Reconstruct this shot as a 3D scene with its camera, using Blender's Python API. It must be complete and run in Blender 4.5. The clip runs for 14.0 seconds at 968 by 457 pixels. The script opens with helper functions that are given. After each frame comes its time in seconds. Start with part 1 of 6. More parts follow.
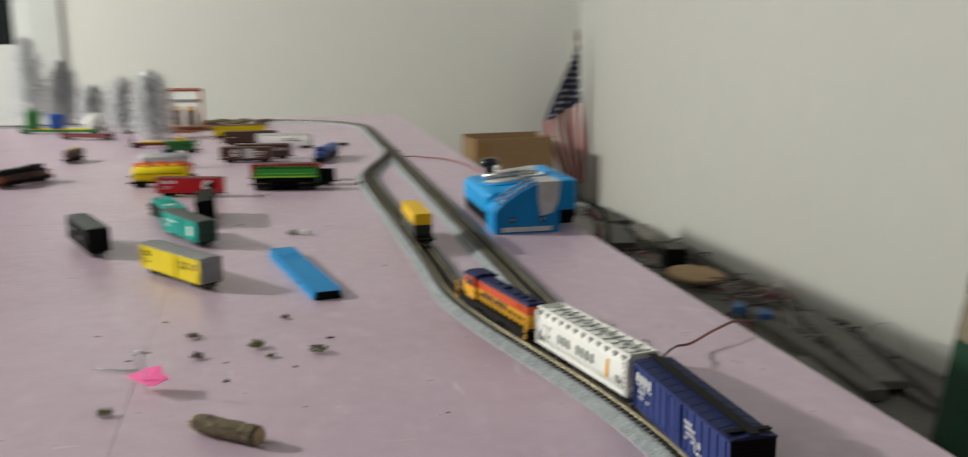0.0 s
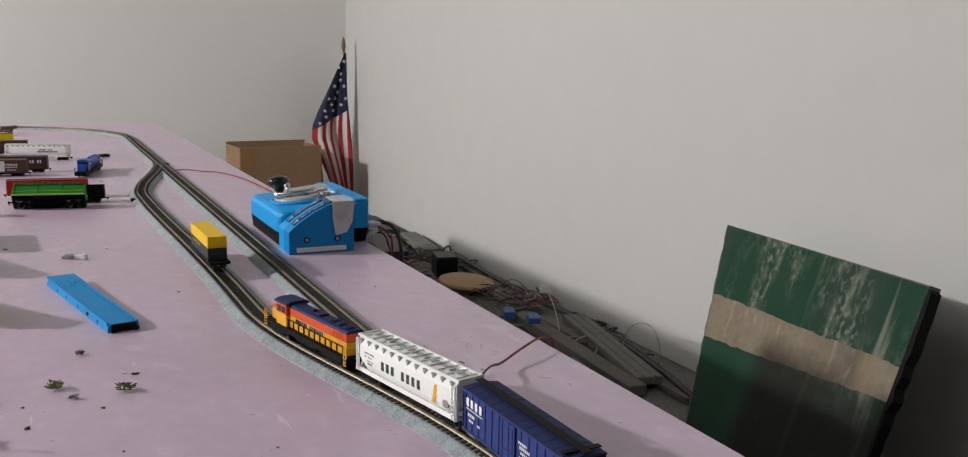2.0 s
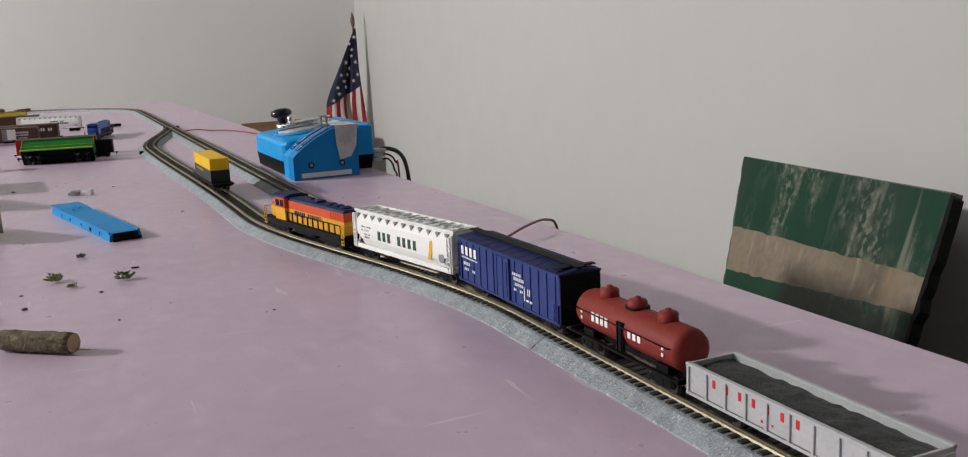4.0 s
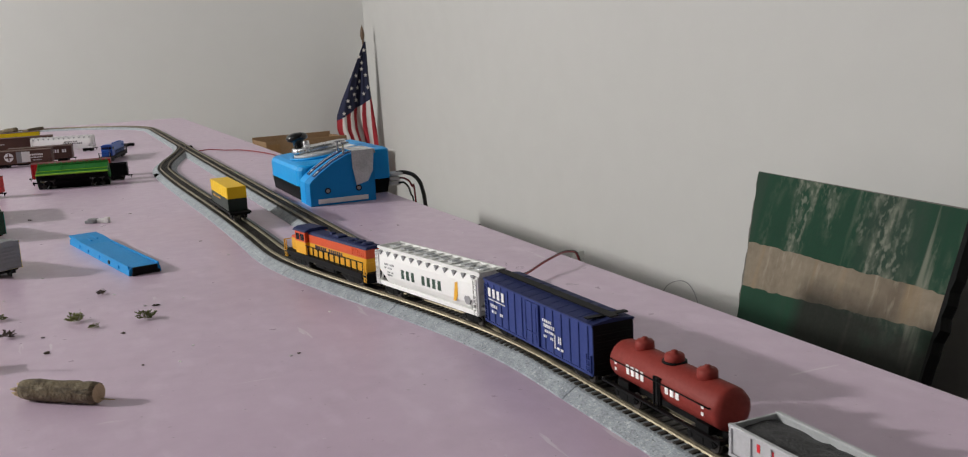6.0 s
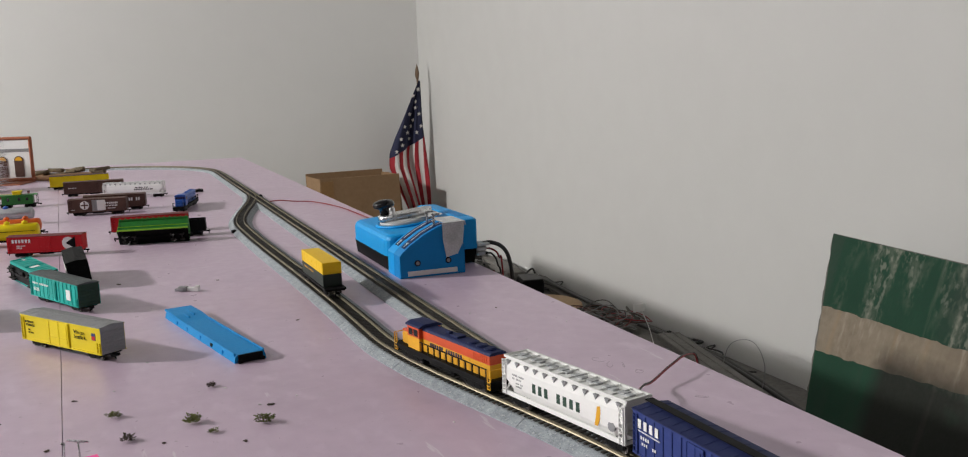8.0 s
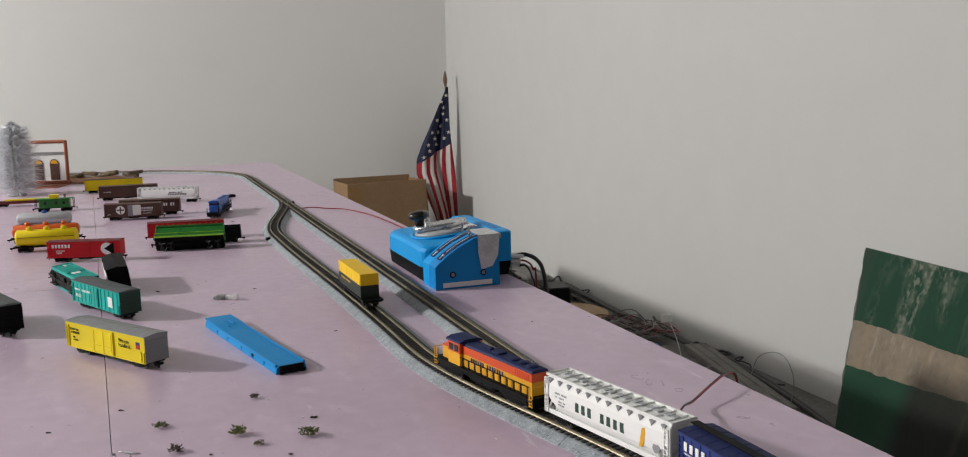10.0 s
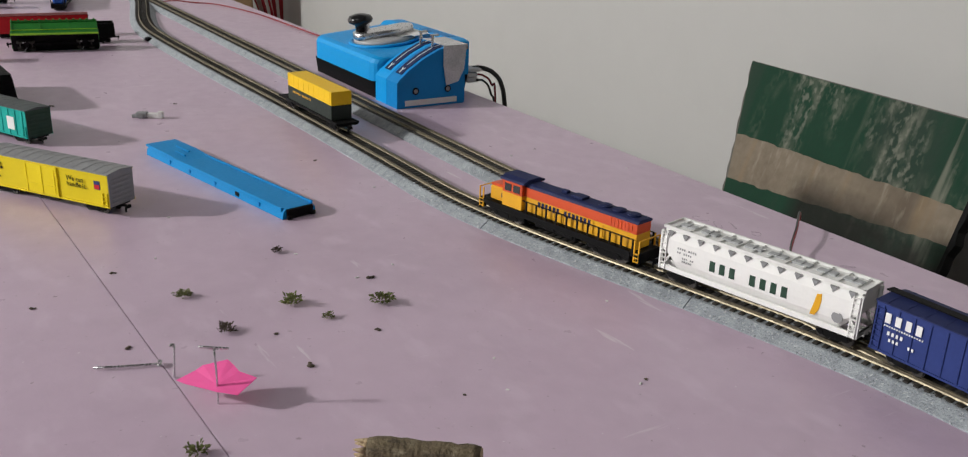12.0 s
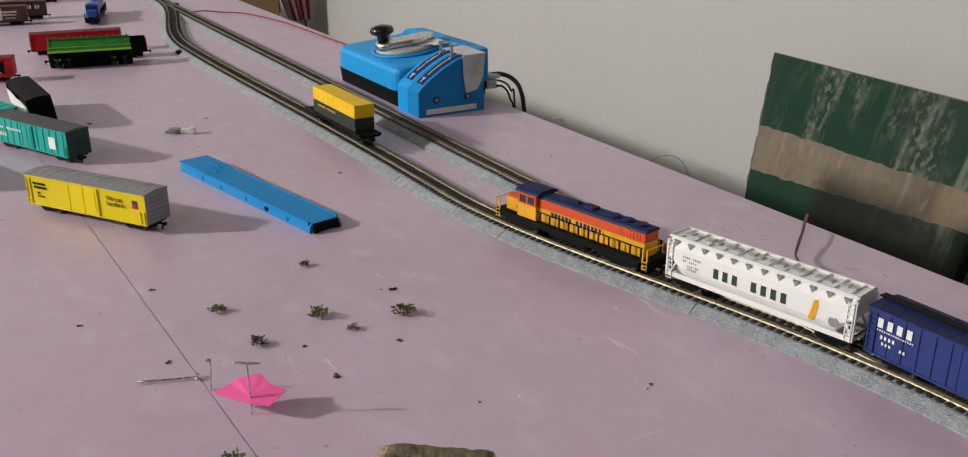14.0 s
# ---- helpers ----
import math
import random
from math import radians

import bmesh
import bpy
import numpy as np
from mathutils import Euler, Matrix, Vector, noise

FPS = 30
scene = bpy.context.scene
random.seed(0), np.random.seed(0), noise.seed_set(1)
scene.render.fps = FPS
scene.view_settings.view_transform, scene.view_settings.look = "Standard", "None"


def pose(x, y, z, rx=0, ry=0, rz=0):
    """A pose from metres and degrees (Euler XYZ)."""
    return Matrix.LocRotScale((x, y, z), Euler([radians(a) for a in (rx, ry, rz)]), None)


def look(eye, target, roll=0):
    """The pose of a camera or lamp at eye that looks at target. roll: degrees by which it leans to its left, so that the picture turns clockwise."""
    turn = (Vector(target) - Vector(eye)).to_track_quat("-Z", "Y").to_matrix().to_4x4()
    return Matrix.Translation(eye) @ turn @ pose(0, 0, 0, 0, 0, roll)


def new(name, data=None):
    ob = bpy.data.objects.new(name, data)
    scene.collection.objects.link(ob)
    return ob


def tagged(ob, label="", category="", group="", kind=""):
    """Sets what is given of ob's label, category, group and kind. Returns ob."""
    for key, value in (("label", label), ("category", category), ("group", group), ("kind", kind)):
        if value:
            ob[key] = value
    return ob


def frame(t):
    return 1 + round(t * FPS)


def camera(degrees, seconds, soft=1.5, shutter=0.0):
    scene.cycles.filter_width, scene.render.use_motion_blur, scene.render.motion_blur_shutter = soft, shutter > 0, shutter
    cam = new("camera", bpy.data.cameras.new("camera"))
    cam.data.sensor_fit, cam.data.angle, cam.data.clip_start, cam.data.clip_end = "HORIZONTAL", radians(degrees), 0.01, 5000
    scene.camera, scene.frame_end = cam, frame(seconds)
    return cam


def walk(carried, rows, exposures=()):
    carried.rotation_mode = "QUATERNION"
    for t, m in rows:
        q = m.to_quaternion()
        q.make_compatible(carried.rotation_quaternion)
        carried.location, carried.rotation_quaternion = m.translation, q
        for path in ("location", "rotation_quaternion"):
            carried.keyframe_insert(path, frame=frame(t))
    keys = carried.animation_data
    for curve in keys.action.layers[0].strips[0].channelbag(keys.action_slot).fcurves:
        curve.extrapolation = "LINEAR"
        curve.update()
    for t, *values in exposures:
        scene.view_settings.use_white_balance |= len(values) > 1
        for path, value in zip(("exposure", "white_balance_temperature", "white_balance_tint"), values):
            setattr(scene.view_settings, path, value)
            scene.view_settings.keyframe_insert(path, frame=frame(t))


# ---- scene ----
# ---- camera and its walk ----
cam = camera(54.0, 14.0, 1.1, 0.5)
PATH = [
    (0, (-0.0084, -0.6869, 0.1792), (0.1810, 0.2773, -0.0061), -0.72),
    (0.2, (-0.0338, -0.6771, 0.1796), (0.2775, 0.2562, 0.0006), 1.35),
    (0.5, (-0.0341, -0.6784, 0.1791), (0.3688, 0.2173, -0.0095), 0.27),
    (1, (-0.0391, -0.6798, 0.1940), (0.3945, 0.2021, 0.0091), 0.79),
    (1.5, (-0.0418, -0.6864, 0.1865), (0.3909, 0.1958, 0.0005), 0.93),
    (2, (-0.0431, -0.6864, 0.1947), (0.3836, 0.2001, 0.0156), 1.10),
    (2.5, (-0.0443, -0.6880, 0.1888), (0.3758, 0.2012, 0.0074), 1.00),
    (3, (-0.0423, -0.6993, 0.1370), (0.3646, 0.1931, -0.0580), -1.38),
    (3.2, (-0.0335, -0.6984, 0.1233), (0.3743, 0.1934, -0.0729), -1.96),
    (5.5, (-0.0281, -0.6925, 0.1380), (0.3679, 0.2060, -0.0514), -3.00),
    (6, (-0.0330, -0.6847, 0.1412), (0.3611, 0.2153, -0.0446), -3.03),
    (6.5, (-0.0376, -0.6790, 0.1435), (0.3549, 0.2223, -0.0397), -3.03),
    (7, (-0.0436, -0.6771, 0.1436), (0.3434, 0.2270, -0.0373), -2.99),
    (7.5, (-0.0611, -0.6609, 0.1724), (0.3081, 0.2550, 0.0147), -2.55),
    (8, (-0.0695, -0.6424, 0.1830), (0.2919, 0.2774, 0.0300), -1.96),
    (10.5, (-0.0822, -0.6403, 0.1922), (0.2538, 0.2899, 0.0448), -1.51),
    (11, (-0.0824, -0.5764, 0.1859), (0.2792, 0.3429, 0.0303), -3.22),
    (11.5, (-0.1316, -0.4890, 0.1892), (0.3731, 0.3222, -0.1060), 0.43),
    (12, (-0.1790, -0.4860, 0.1877), (0.3288, 0.3010, -0.1624), 2.17),
    (12.5, (-0.1800, -0.4883, 0.1984), (0.3057, 0.3032, -0.1725), 0.84),
    (13, (-0.1819, -0.4896, 0.1999), (0.3043, 0.2994, -0.1758), 0.90),
    (13.5, (-0.1807, -0.5003, 0.2033), (0.3029, 0.2939, -0.1647), 0.54),
    (14, (-0.1824, -0.5066, 0.2073), (0.2955, 0.2945, -0.1531), 0.25),
]
LOOKS = [(0, 0.21, 6820, 2), (0.6, 0.21, 6530, 9), (2, 0.21, 6500, 10), (8, 0.20, 6500, 10), (10.5, 0.16, 6500, 10), (12, 0.15, 6500, 10), (13, 0.13, 6600, 10.5), (14, 0.13, 6760, 11)]
walk(cam, [(t, look(e, g, r)) for t, e, g, r in PATH], LOOKS)

# ---- world, lamps ----
world = bpy.data.worlds.new("room_air")
scene.world = world
world.use_nodes = True
world.node_tree.nodes["Background"].inputs["Color"].default_value = (0.9, 0.95, 1.0, 1)
world.node_tree.nodes["Background"].inputs["Strength"].default_value = 0.02


def area_lamp(name, eye, target, size, power, colour, shape="DISK", size_y=None):
    data = bpy.data.lights.new(name, "AREA")
    data.shape, data.size, data.energy, data.color = shape, size, power, colour
    if size_y:
        data.size_y = size_y
    ob = new(name, data)
    ob.matrix_world = look(eye, target)
    return ob


bulb = bpy.data.lights.new("room_bulb", "POINT")
bulb.energy, bulb.color, bulb.shadow_soft_size = 430, (1.0, 0.985, 0.955), 0.085
new("room_bulb", bulb).location = (-3.40, 1.45, 1.58)
# Added fill; no such lamp is known, it only lifts the soft light.
area_lamp("overhead_fill", (-1.9, -0.6, 1.85), (-1.9, -0.6, 0), 0.9, 8, (0.95, 0.98, 1.0), "RECTANGLE", 0.9)


# ---- materials ----
def shader(name, colour, rough=0.5, metal=0.0, second=None, scale=40.0, amount=0.35, bump=0.0, bump_scale=None, vary=0.06, spec=0.5):
    """A paint or plastic with two scales of variation and fine relief."""
    m = bpy.data.materials.new(name)
    m.use_nodes = True
    n, l = m.node_tree.nodes, m.node_tree.links
    p = n["Principled BSDF"]
    p.inputs["Metallic"].default_value = metal
    p.inputs["Specular IOR Level"].default_value = spec
    co = n.new("ShaderNodeTexCoord")
    big = n.new("ShaderNodeTexNoise")
    big.inputs["Scale"].default_value, big.inputs["Detail"].default_value = scale, 6
    small = n.new("ShaderNodeTexNoise")
    small.inputs["Scale"].default_value, small.inputs["Detail"].default_value = scale * 9, 4
    l.new(co.outputs["Object"], big.inputs["Vector"])
    l.new(co.outputs["Object"], small.inputs["Vector"])
    mix = n.new("ShaderNodeMix")
    mix.data_type = "RGBA"
    second = second or tuple(c * 0.78 for c in colour)
    mix.inputs[6].default_value, mix.inputs[7].default_value = (*colour, 1), (*second, 1)
    add = n.new("ShaderNodeMath")
    add.operation = "MULTIPLY"
    l.new(big.outputs["Fac"], add.inputs[0])
    l.new(small.outputs["Fac"], add.inputs[1])
    ramp = n.new("ShaderNodeMapRange")
    ramp.inputs["From Min"].default_value, ramp.inputs["From Max"].default_value = 0.12, 0.42
    ramp.inputs["To Max"].default_value = amount
    l.new(add.outputs[0], ramp.inputs["Value"])
    l.new(ramp.outputs["Result"], mix.inputs["Factor"])
    hue = n.new("ShaderNodeHueSaturation")
    info = n.new("ShaderNodeObjectInfo")
    val = n.new("ShaderNodeMapRange")
    val.inputs["To Min"].default_value, val.inputs["To Max"].default_value = 1 - vary, 1 + vary
    l.new(info.outputs["Random"], val.inputs["Value"])
    l.new(val.outputs["Result"], hue.inputs["Value"])
    l.new(mix.outputs[2], hue.inputs["Color"])
    l.new(hue.outputs["Color"], p.inputs["Base Color"])
    rr = n.new("ShaderNodeMapRange")
    rr.inputs["To Min"].default_value, rr.inputs["To Max"].default_value = max(0.03, rough - 0.1), min(1, rough + 0.12)
    l.new(small.outputs["Fac"], rr.inputs["Value"])
    l.new(rr.outputs["Result"], p.inputs["Roughness"])
    if bump:
        b = n.new("ShaderNodeBump")
        b.inputs["Strength"].default_value, b.inputs["Distance"].default_value = bump, 0.001
        tex = n.new("ShaderNodeTexNoise")
        tex.inputs["Scale"].default_value, tex.inputs["Detail"].default_value = bump_scale or scale * 20, 5
        l.new(co.outputs["Object"], tex.inputs["Vector"])
        l.new(tex.outputs["Fac"], b.inputs["Height"])
        l.new(b.outputs["Normal"], p.inputs["Normal"])
    return m


def nodes_of(m):
    return m.node_tree.nodes, m.node_tree.links, m.node_tree.nodes["Principled BSDF"]


def overlay(m, colour, pattern, low, high, amount=1.0, stretch=(1, 1, 1), turn=(0, 0, 0), where=None, detail=4.0, mask=None):
    """Lays a second coat over a material where a stretched noise passes a threshold."""
    n, l, p = nodes_of(m)
    old = p.inputs["Base Color"].links[0].from_socket
    co, mp = n.new("ShaderNodeTexCoord"), n.new("ShaderNodeMapping")
    mp.inputs["Scale"].default_value, mp.inputs["Rotation"].default_value = stretch, turn
    l.new(co.outputs["Object"], mp.inputs["Vector"])
    tex = n.new("ShaderNodeTexNoise")
    tex.inputs["Scale"].default_value, tex.inputs["Detail"].default_value = pattern, detail
    l.new(mp.outputs["Vector"], tex.inputs["Vector"])
    r = n.new("ShaderNodeMapRange")
    r.inputs["From Min"].default_value, r.inputs["From Max"].default_value, r.inputs["To Max"].default_value = low, high, amount
    l.new(tex.outputs["Fac"], r.inputs["Value"])
    fac = r.outputs["Result"]
    if mask:
        pattern2, low2, high2, stretch2 = mask
        mp2, tex2, r2 = n.new("ShaderNodeMapping"), n.new("ShaderNodeTexNoise"), n.new("ShaderNodeMapRange")
        mp2.inputs["Scale"].default_value = stretch2
        tex2.inputs["Scale"].default_value, tex2.inputs["Detail"].default_value = pattern2, 5
        r2.inputs["From Min"].default_value, r2.inputs["From Max"].default_value = low2, high2
        l.new(co.outputs["Object"], mp2.inputs["Vector"])
        l.new(mp2.outputs["Vector"], tex2.inputs["Vector"])
        l.new(tex2.outputs["Fac"], r2.inputs["Value"])
        both = n.new("ShaderNodeMath")
        both.operation = "MULTIPLY"
        l.new(fac, both.inputs[0])
        l.new(r2.outputs["Result"], both.inputs[1])
        fac = both.outputs[0]
    for axis, a, b in where or ():
        sep = n.new("ShaderNodeSeparateXYZ")
        l.new(co.outputs["Object"], sep.inputs["Vector"])
        g = n.new("ShaderNodeMapRange")
        g.inputs["From Min"].default_value, g.inputs["From Max"].default_value = a, b
        l.new(sep.outputs[axis], g.inputs["Value"])
        mul = n.new("ShaderNodeMath")
        mul.operation = "MULTIPLY"
        l.new(fac, mul.inputs[0])
        l.new(g.outputs["Result"], mul.inputs[1])
        fac = mul.outputs[0]
    mix = n.new("ShaderNodeMix")
    mix.data_type = "RGBA"
    mix.inputs[7].default_value = (*colour, 1)
    l.new(old, mix.inputs[6])
    l.new(fac, mix.inputs["Factor"])
    l.new(mix.outputs[2], p.inputs["Base Color"])
    return m


FOAM = shader("painted_foam", (0.60, 0.465, 0.575), 0.31, 0, (0.525, 0.40, 0.505), 9, 0.6, 0.12, 260, 0.0, 0.4)
overlay(FOAM, (0.74, 0.67, 0.72), 120, 0.70, 0.73, 0.75, (1, 0.12, 1), (0, 0, 0.7))
overlay(FOAM, (0.72, 0.63, 0.69), 150, 0.70, 0.74, 0.7, (0.10, 1, 1), (0, 0, 0.35))
overlay(FOAM, (0.74, 0.70, 0.72), 150, 0.74, 0.77, 0.8)
overlay(FOAM, (0.24, 0.17, 0.20), 110, 0.72, 0.76, 0.7)
overlay(FOAM, (0.44, 0.335, 0.425), 5, 0.54, 0.75, 0.45)
overlay(FOAM, (0.48, 0.37, 0.46), 28, 0.58, 0.72, 0.4)
overlay(FOAM, (0.68, 0.55, 0.66), 60, 0.56, 0.70, 0.45, (1, 0.5, 1), (0, 0, 0.9))
overlay(FOAM, (0.27, 0.19, 0.23), 330, 0.70, 0.74, 0.55)
overlay(FOAM, (0.78, 0.73, 0.76), 380, 0.73, 0.76, 0.7)
FOAM_RAW = shader("foam_edge", (0.52, 0.33, 0.42), 0.8, bump=0.3)
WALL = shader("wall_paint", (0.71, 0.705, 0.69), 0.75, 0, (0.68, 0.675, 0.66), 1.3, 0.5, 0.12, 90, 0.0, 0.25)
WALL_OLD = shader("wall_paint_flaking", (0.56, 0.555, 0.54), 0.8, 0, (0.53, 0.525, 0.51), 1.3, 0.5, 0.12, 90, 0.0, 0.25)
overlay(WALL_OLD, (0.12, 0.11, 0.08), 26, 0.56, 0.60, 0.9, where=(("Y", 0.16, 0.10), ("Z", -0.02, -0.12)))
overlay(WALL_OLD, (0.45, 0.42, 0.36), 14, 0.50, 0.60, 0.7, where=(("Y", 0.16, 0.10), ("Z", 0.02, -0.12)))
# Unseen walls and ceiling, kept dark so less bounced light fills the shadows.
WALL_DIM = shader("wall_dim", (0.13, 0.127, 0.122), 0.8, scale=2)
CEILING = shader("ceiling_dim", (0.20, 0.20, 0.197), 0.9, scale=2)
CONCRETE = shader("concrete", (0.19, 0.18, 0.165), 0.9, 0, (0.11, 0.105, 0.095), 12, 0.8, 0.5, 150)
PLYWOOD = shader("plywood", (0.42, 0.30, 0.18), 0.7, 0, (0.30, 0.2, 0.11), 20, 0.6, 0.2)
BALLAST = shader("grey_roadbed", (0.37, 0.40, 0.425), 0.75, 0, (0.17, 0.19, 0.21), 160, 0.9, 0.5, 900, 0.05)
overlay(BALLAST, (0.55, 0.57, 0.58), 700, 0.60, 0.66, 0.7)
overlay(BALLAST, (0.07, 0.08, 0.09), 800, 0.62, 0.68, 0.7)
TIE = shader("dark_tie_plastic", (0.020, 0.018, 0.017), 0.6, 0, (0.045, 0.038, 0.03), 200, 0.6, vary=0.25)
RAIL = shader("nickel_silver_rail", (0.27, 0.235, 0.165), 0.48, 0.9, (0.13, 0.11, 0.08), 60, 0.7, vary=0.0)
BED_DARK = shader("dark_bed", (0.105, 0.103, 0.098), 0.85, 0, (0.06, 0.058, 0.05), 300, 0.8, 0.5, 900)
BLACK = shader("black_plastic", (0.0025, 0.0025, 0.003), 0.55, 0, (0.007, 0.007, 0.007), 150, 0.7, spec=0.12)
GLOSS_BLACK = shader("glossy_black", (0.012, 0.012, 0.013), 0.15, 0, scale=100, amount=0.2)
WHEEL = shader("dark_wheel", (0.06, 0.055, 0.05), 0.4, 0.4, scale=200)
STEEL = shader("bright_steel", (0.62, 0.62, 0.62), 0.25, 1.0, (0.4, 0.4, 0.42), 120, 0.5)
CHROME = shader("satin_chrome", (0.72, 0.72, 0.73), 0.28, 1.0, (0.55, 0.55, 0.56), 60, 0.4)
GREY_PLASTIC = shader("grey_plastic", (0.42, 0.43, 0.44), 0.4, 0, (0.36, 0.37, 0.38), 60, 0.4)
PACK_BLUE = shader("bright_blue_plastic", (0.002, 0.34, 0.79), 0.42, 0, (0.002, 0.31, 0.72), 30, 0.4, 0.08, 900, spec=0.3)
# PACK_BLUE darkened: shade of the side away from the bulb, in the colour.
PACK_BLUE_DARK = shader("bright_blue_plastic_darkened", (0.001, 0.225, 0.58), 0.46, 0, (0.001, 0.19, 0.50), 30, 0.4, 0.08, 900, spec=0.25)
PAPER = shader("white_paper", (0.78, 0.77, 0.75), 0.7, 0, (0.6, 0.6, 0.58), 90, 0.5)
TAPE = shader("translucent_tape", (0.44, 0.45, 0.46), 0.14, 0.1, (0.72, 0.73, 0.74), 80, 0.8)
CARD = shader("cardboard", (0.27, 0.165, 0.085), 0.85, 0, (0.21, 0.125, 0.06), 7, 0.6, 0.1, 120)
PINK = shader("neon_pink_paper", (1.0, 0.13, 0.42), 0.6, 0, (1.0, 0.09, 0.36), 50, 0.4)
BARK = shader("bark", (0.20, 0.155, 0.09), 0.9, 0, (0.075, 0.055, 0.035), 260, 1.0, 1.0, 700, 0.15)
overlay(BARK, (0.36, 0.31, 0.21), 420, 0.54, 0.72, 0.6, (0.4, 1, 1))
overlay(BARK, (0.05, 0.038, 0.025), 300, 0.56, 0.66, 0.8, (0.3, 1, 1))
LOG_BARK = shader("pale_bark", (0.42, 0.35, 0.22), 0.9, 0, (0.20, 0.155, 0.09), 260, 1.0, 1.0, 700, 0.15)
overlay(LOG_BARK, (0.58, 0.51, 0.37), 420, 0.54, 0.72, 0.6, (0.4, 1, 1))
overlay(LOG_BARK, (0.08, 0.06, 0.04), 300, 0.58, 0.66, 0.8, (0.3, 1, 1))
WOOD_CUT = shader("cut_wood", (0.55, 0.42, 0.26), 0.8, 0, (0.36, 0.25, 0.14), 300, 0.8, 0.5)
MOSS = shader("dry_greenery", (0.20, 0.22, 0.06), 0.8, 0, (0.06, 0.075, 0.025), 400, 0.8, vary=0.35)
DEBRIS = shader("brown_debris", (0.10, 0.075, 0.05), 0.85, 0, (0.04, 0.03, 0.025), 300, 0.8, vary=0.4)
COAL = shader("coal", (0.018, 0.018, 0.019), 0.6, 0, (0.05, 0.05, 0.052), 700, 0.7, 1.0, 900)
WHITE = shader("white_model_paint", (0.86, 0.86, 0.84), 0.6, 0, (0.78, 0.78, 0.75), 70, 0.5, spec=0.3)
SILVER = shader("silver_model_paint", (0.52, 0.53, 0.54), 0.4, 0.3, (0.38, 0.39, 0.4), 80, 0.6)
GREY = shader("grey_model_paint", (0.28, 0.285, 0.29), 0.5, 0, (0.21, 0.21, 0.21), 70, 0.6)
NAVY = shader("navy_model_paint", (0.026, 0.046, 0.19), 0.55, 0, (0.02, 0.035, 0.145), 70, 0.6, spec=0.25)
LOCO_BLUE = shader("dark_blue_model_paint", (0.016, 0.023, 0.085), 0.6, 0, (0.022, 0.03, 0.095), 70, 0.6, spec=0.2)
OXIDE = shader("oxide_red_model_paint", (0.24, 0.03, 0.022), 0.6, 0, (0.17, 0.021, 0.016), 70, 0.6, spec=0.25)
BROWN = shader("brown_model_paint", (0.095, 0.042, 0.028), 0.5, 0, (0.07, 0.03, 0.02), 70, 0.6)
RED = shader("red_model_paint", (0.62, 0.014, 0.022), 0.45, 0, (0.50, 0.012, 0.018), 70, 0.6, spec=0.3)
MAROON = shader("maroon_model_paint", (0.16, 0.018, 0.02), 0.5, 0, (0.1, 0.012, 0.014), 70, 0.6)
YELLOW = shader("yellow_model_paint", (0.88, 0.70, 0.008), 0.45, 0, (0.80, 0.62, 0.008), 60, 0.5, spec=0.3)
GOLD = shader("golden_yellow_model_paint", (0.80, 0.41, 0.010), 0.4, 0, (0.68, 0.33, 0.010), 60, 0.5)
ORANGE = shader("orange_model_paint", (0.75, 0.13, 0.012), 0.4, 0, (0.65, 0.10, 0.01), 60, 0.5)
VERMILION = shader("vermilion_model_paint", (0.66, 0.075, 0.012), 0.4, 0, (0.55, 0.06, 0.01), 60, 0.5)
GREEN = shader("green_model_paint", (0.018, 0.19, 0.025), 0.42, 0, (0.01, 0.10, 0.015), 60, 0.5)
LIME = shader("yellow_green_model_paint", (0.36, 0.62, 0.03), 0.4, 0, (0.14, 0.42, 0.03), 70, 0.7)
DARK_GREEN = shader("dark_green_model_paint", (0.01, 0.05, 0.028), 0.5, 0, (0.008, 0.036, 0.02), 60, 0.5)
TEAL = shader("teal_model_paint", (0.006, 0.42, 0.36), 0.5, 0, (0.006, 0.35, 0.30), 60, 0.5, spec=0.3)
TOY_BLUE = shader("toy_blue_plastic", (0.015, 0.10, 0.45), 0.35, 0, (0.012, 0.08, 0.38), 60, 0.5)
SHELL_BLUE = shader("sky_blue_plastic", (0.003, 0.27, 0.64), 0.5, 0, (0.003, 0.23, 0.55), 60, 0.5, spec=0.25)
DECK = shader("brown_deck", (0.27, 0.145, 0.05), 0.5, 0, (0.19, 0.10, 0.035), 60, 0.7)
TERRACOTTA = shader("terracotta", (0.38, 0.12, 0.055), 0.7, 0, (0.30, 0.09, 0.04), 40, 0.6)
TINSEL = shader("silver_tinsel", (0.95, 0.96, 0.97), 0.25, 0.35, (0.74, 0.76, 0.80), 300, 0.7, vary=0.0)
RED_WIRE = shader("red_wire", (0.27, 0.010, 0.016), 0.4)
GREY_WIRE = shader("grey_wire", (0.25, 0.25, 0.25), 0.5)
CABLE = shader("black_cable", (0.02, 0.019, 0.018), 0.5, 0, (0.04, 0.035, 0.03), 90, 0.6)
GREY_SLAB = shader("pale_dusty_trim", (0.21, 0.20, 0.185), 0.85, 0, (0.11, 0.10, 0.09), 30, 0.8, 0.3)
SLATE = shader("slate_model_paint", (0.075, 0.088, 0.09), 0.5, 0, (0.05, 0.06, 0.06), 70, 0.6)
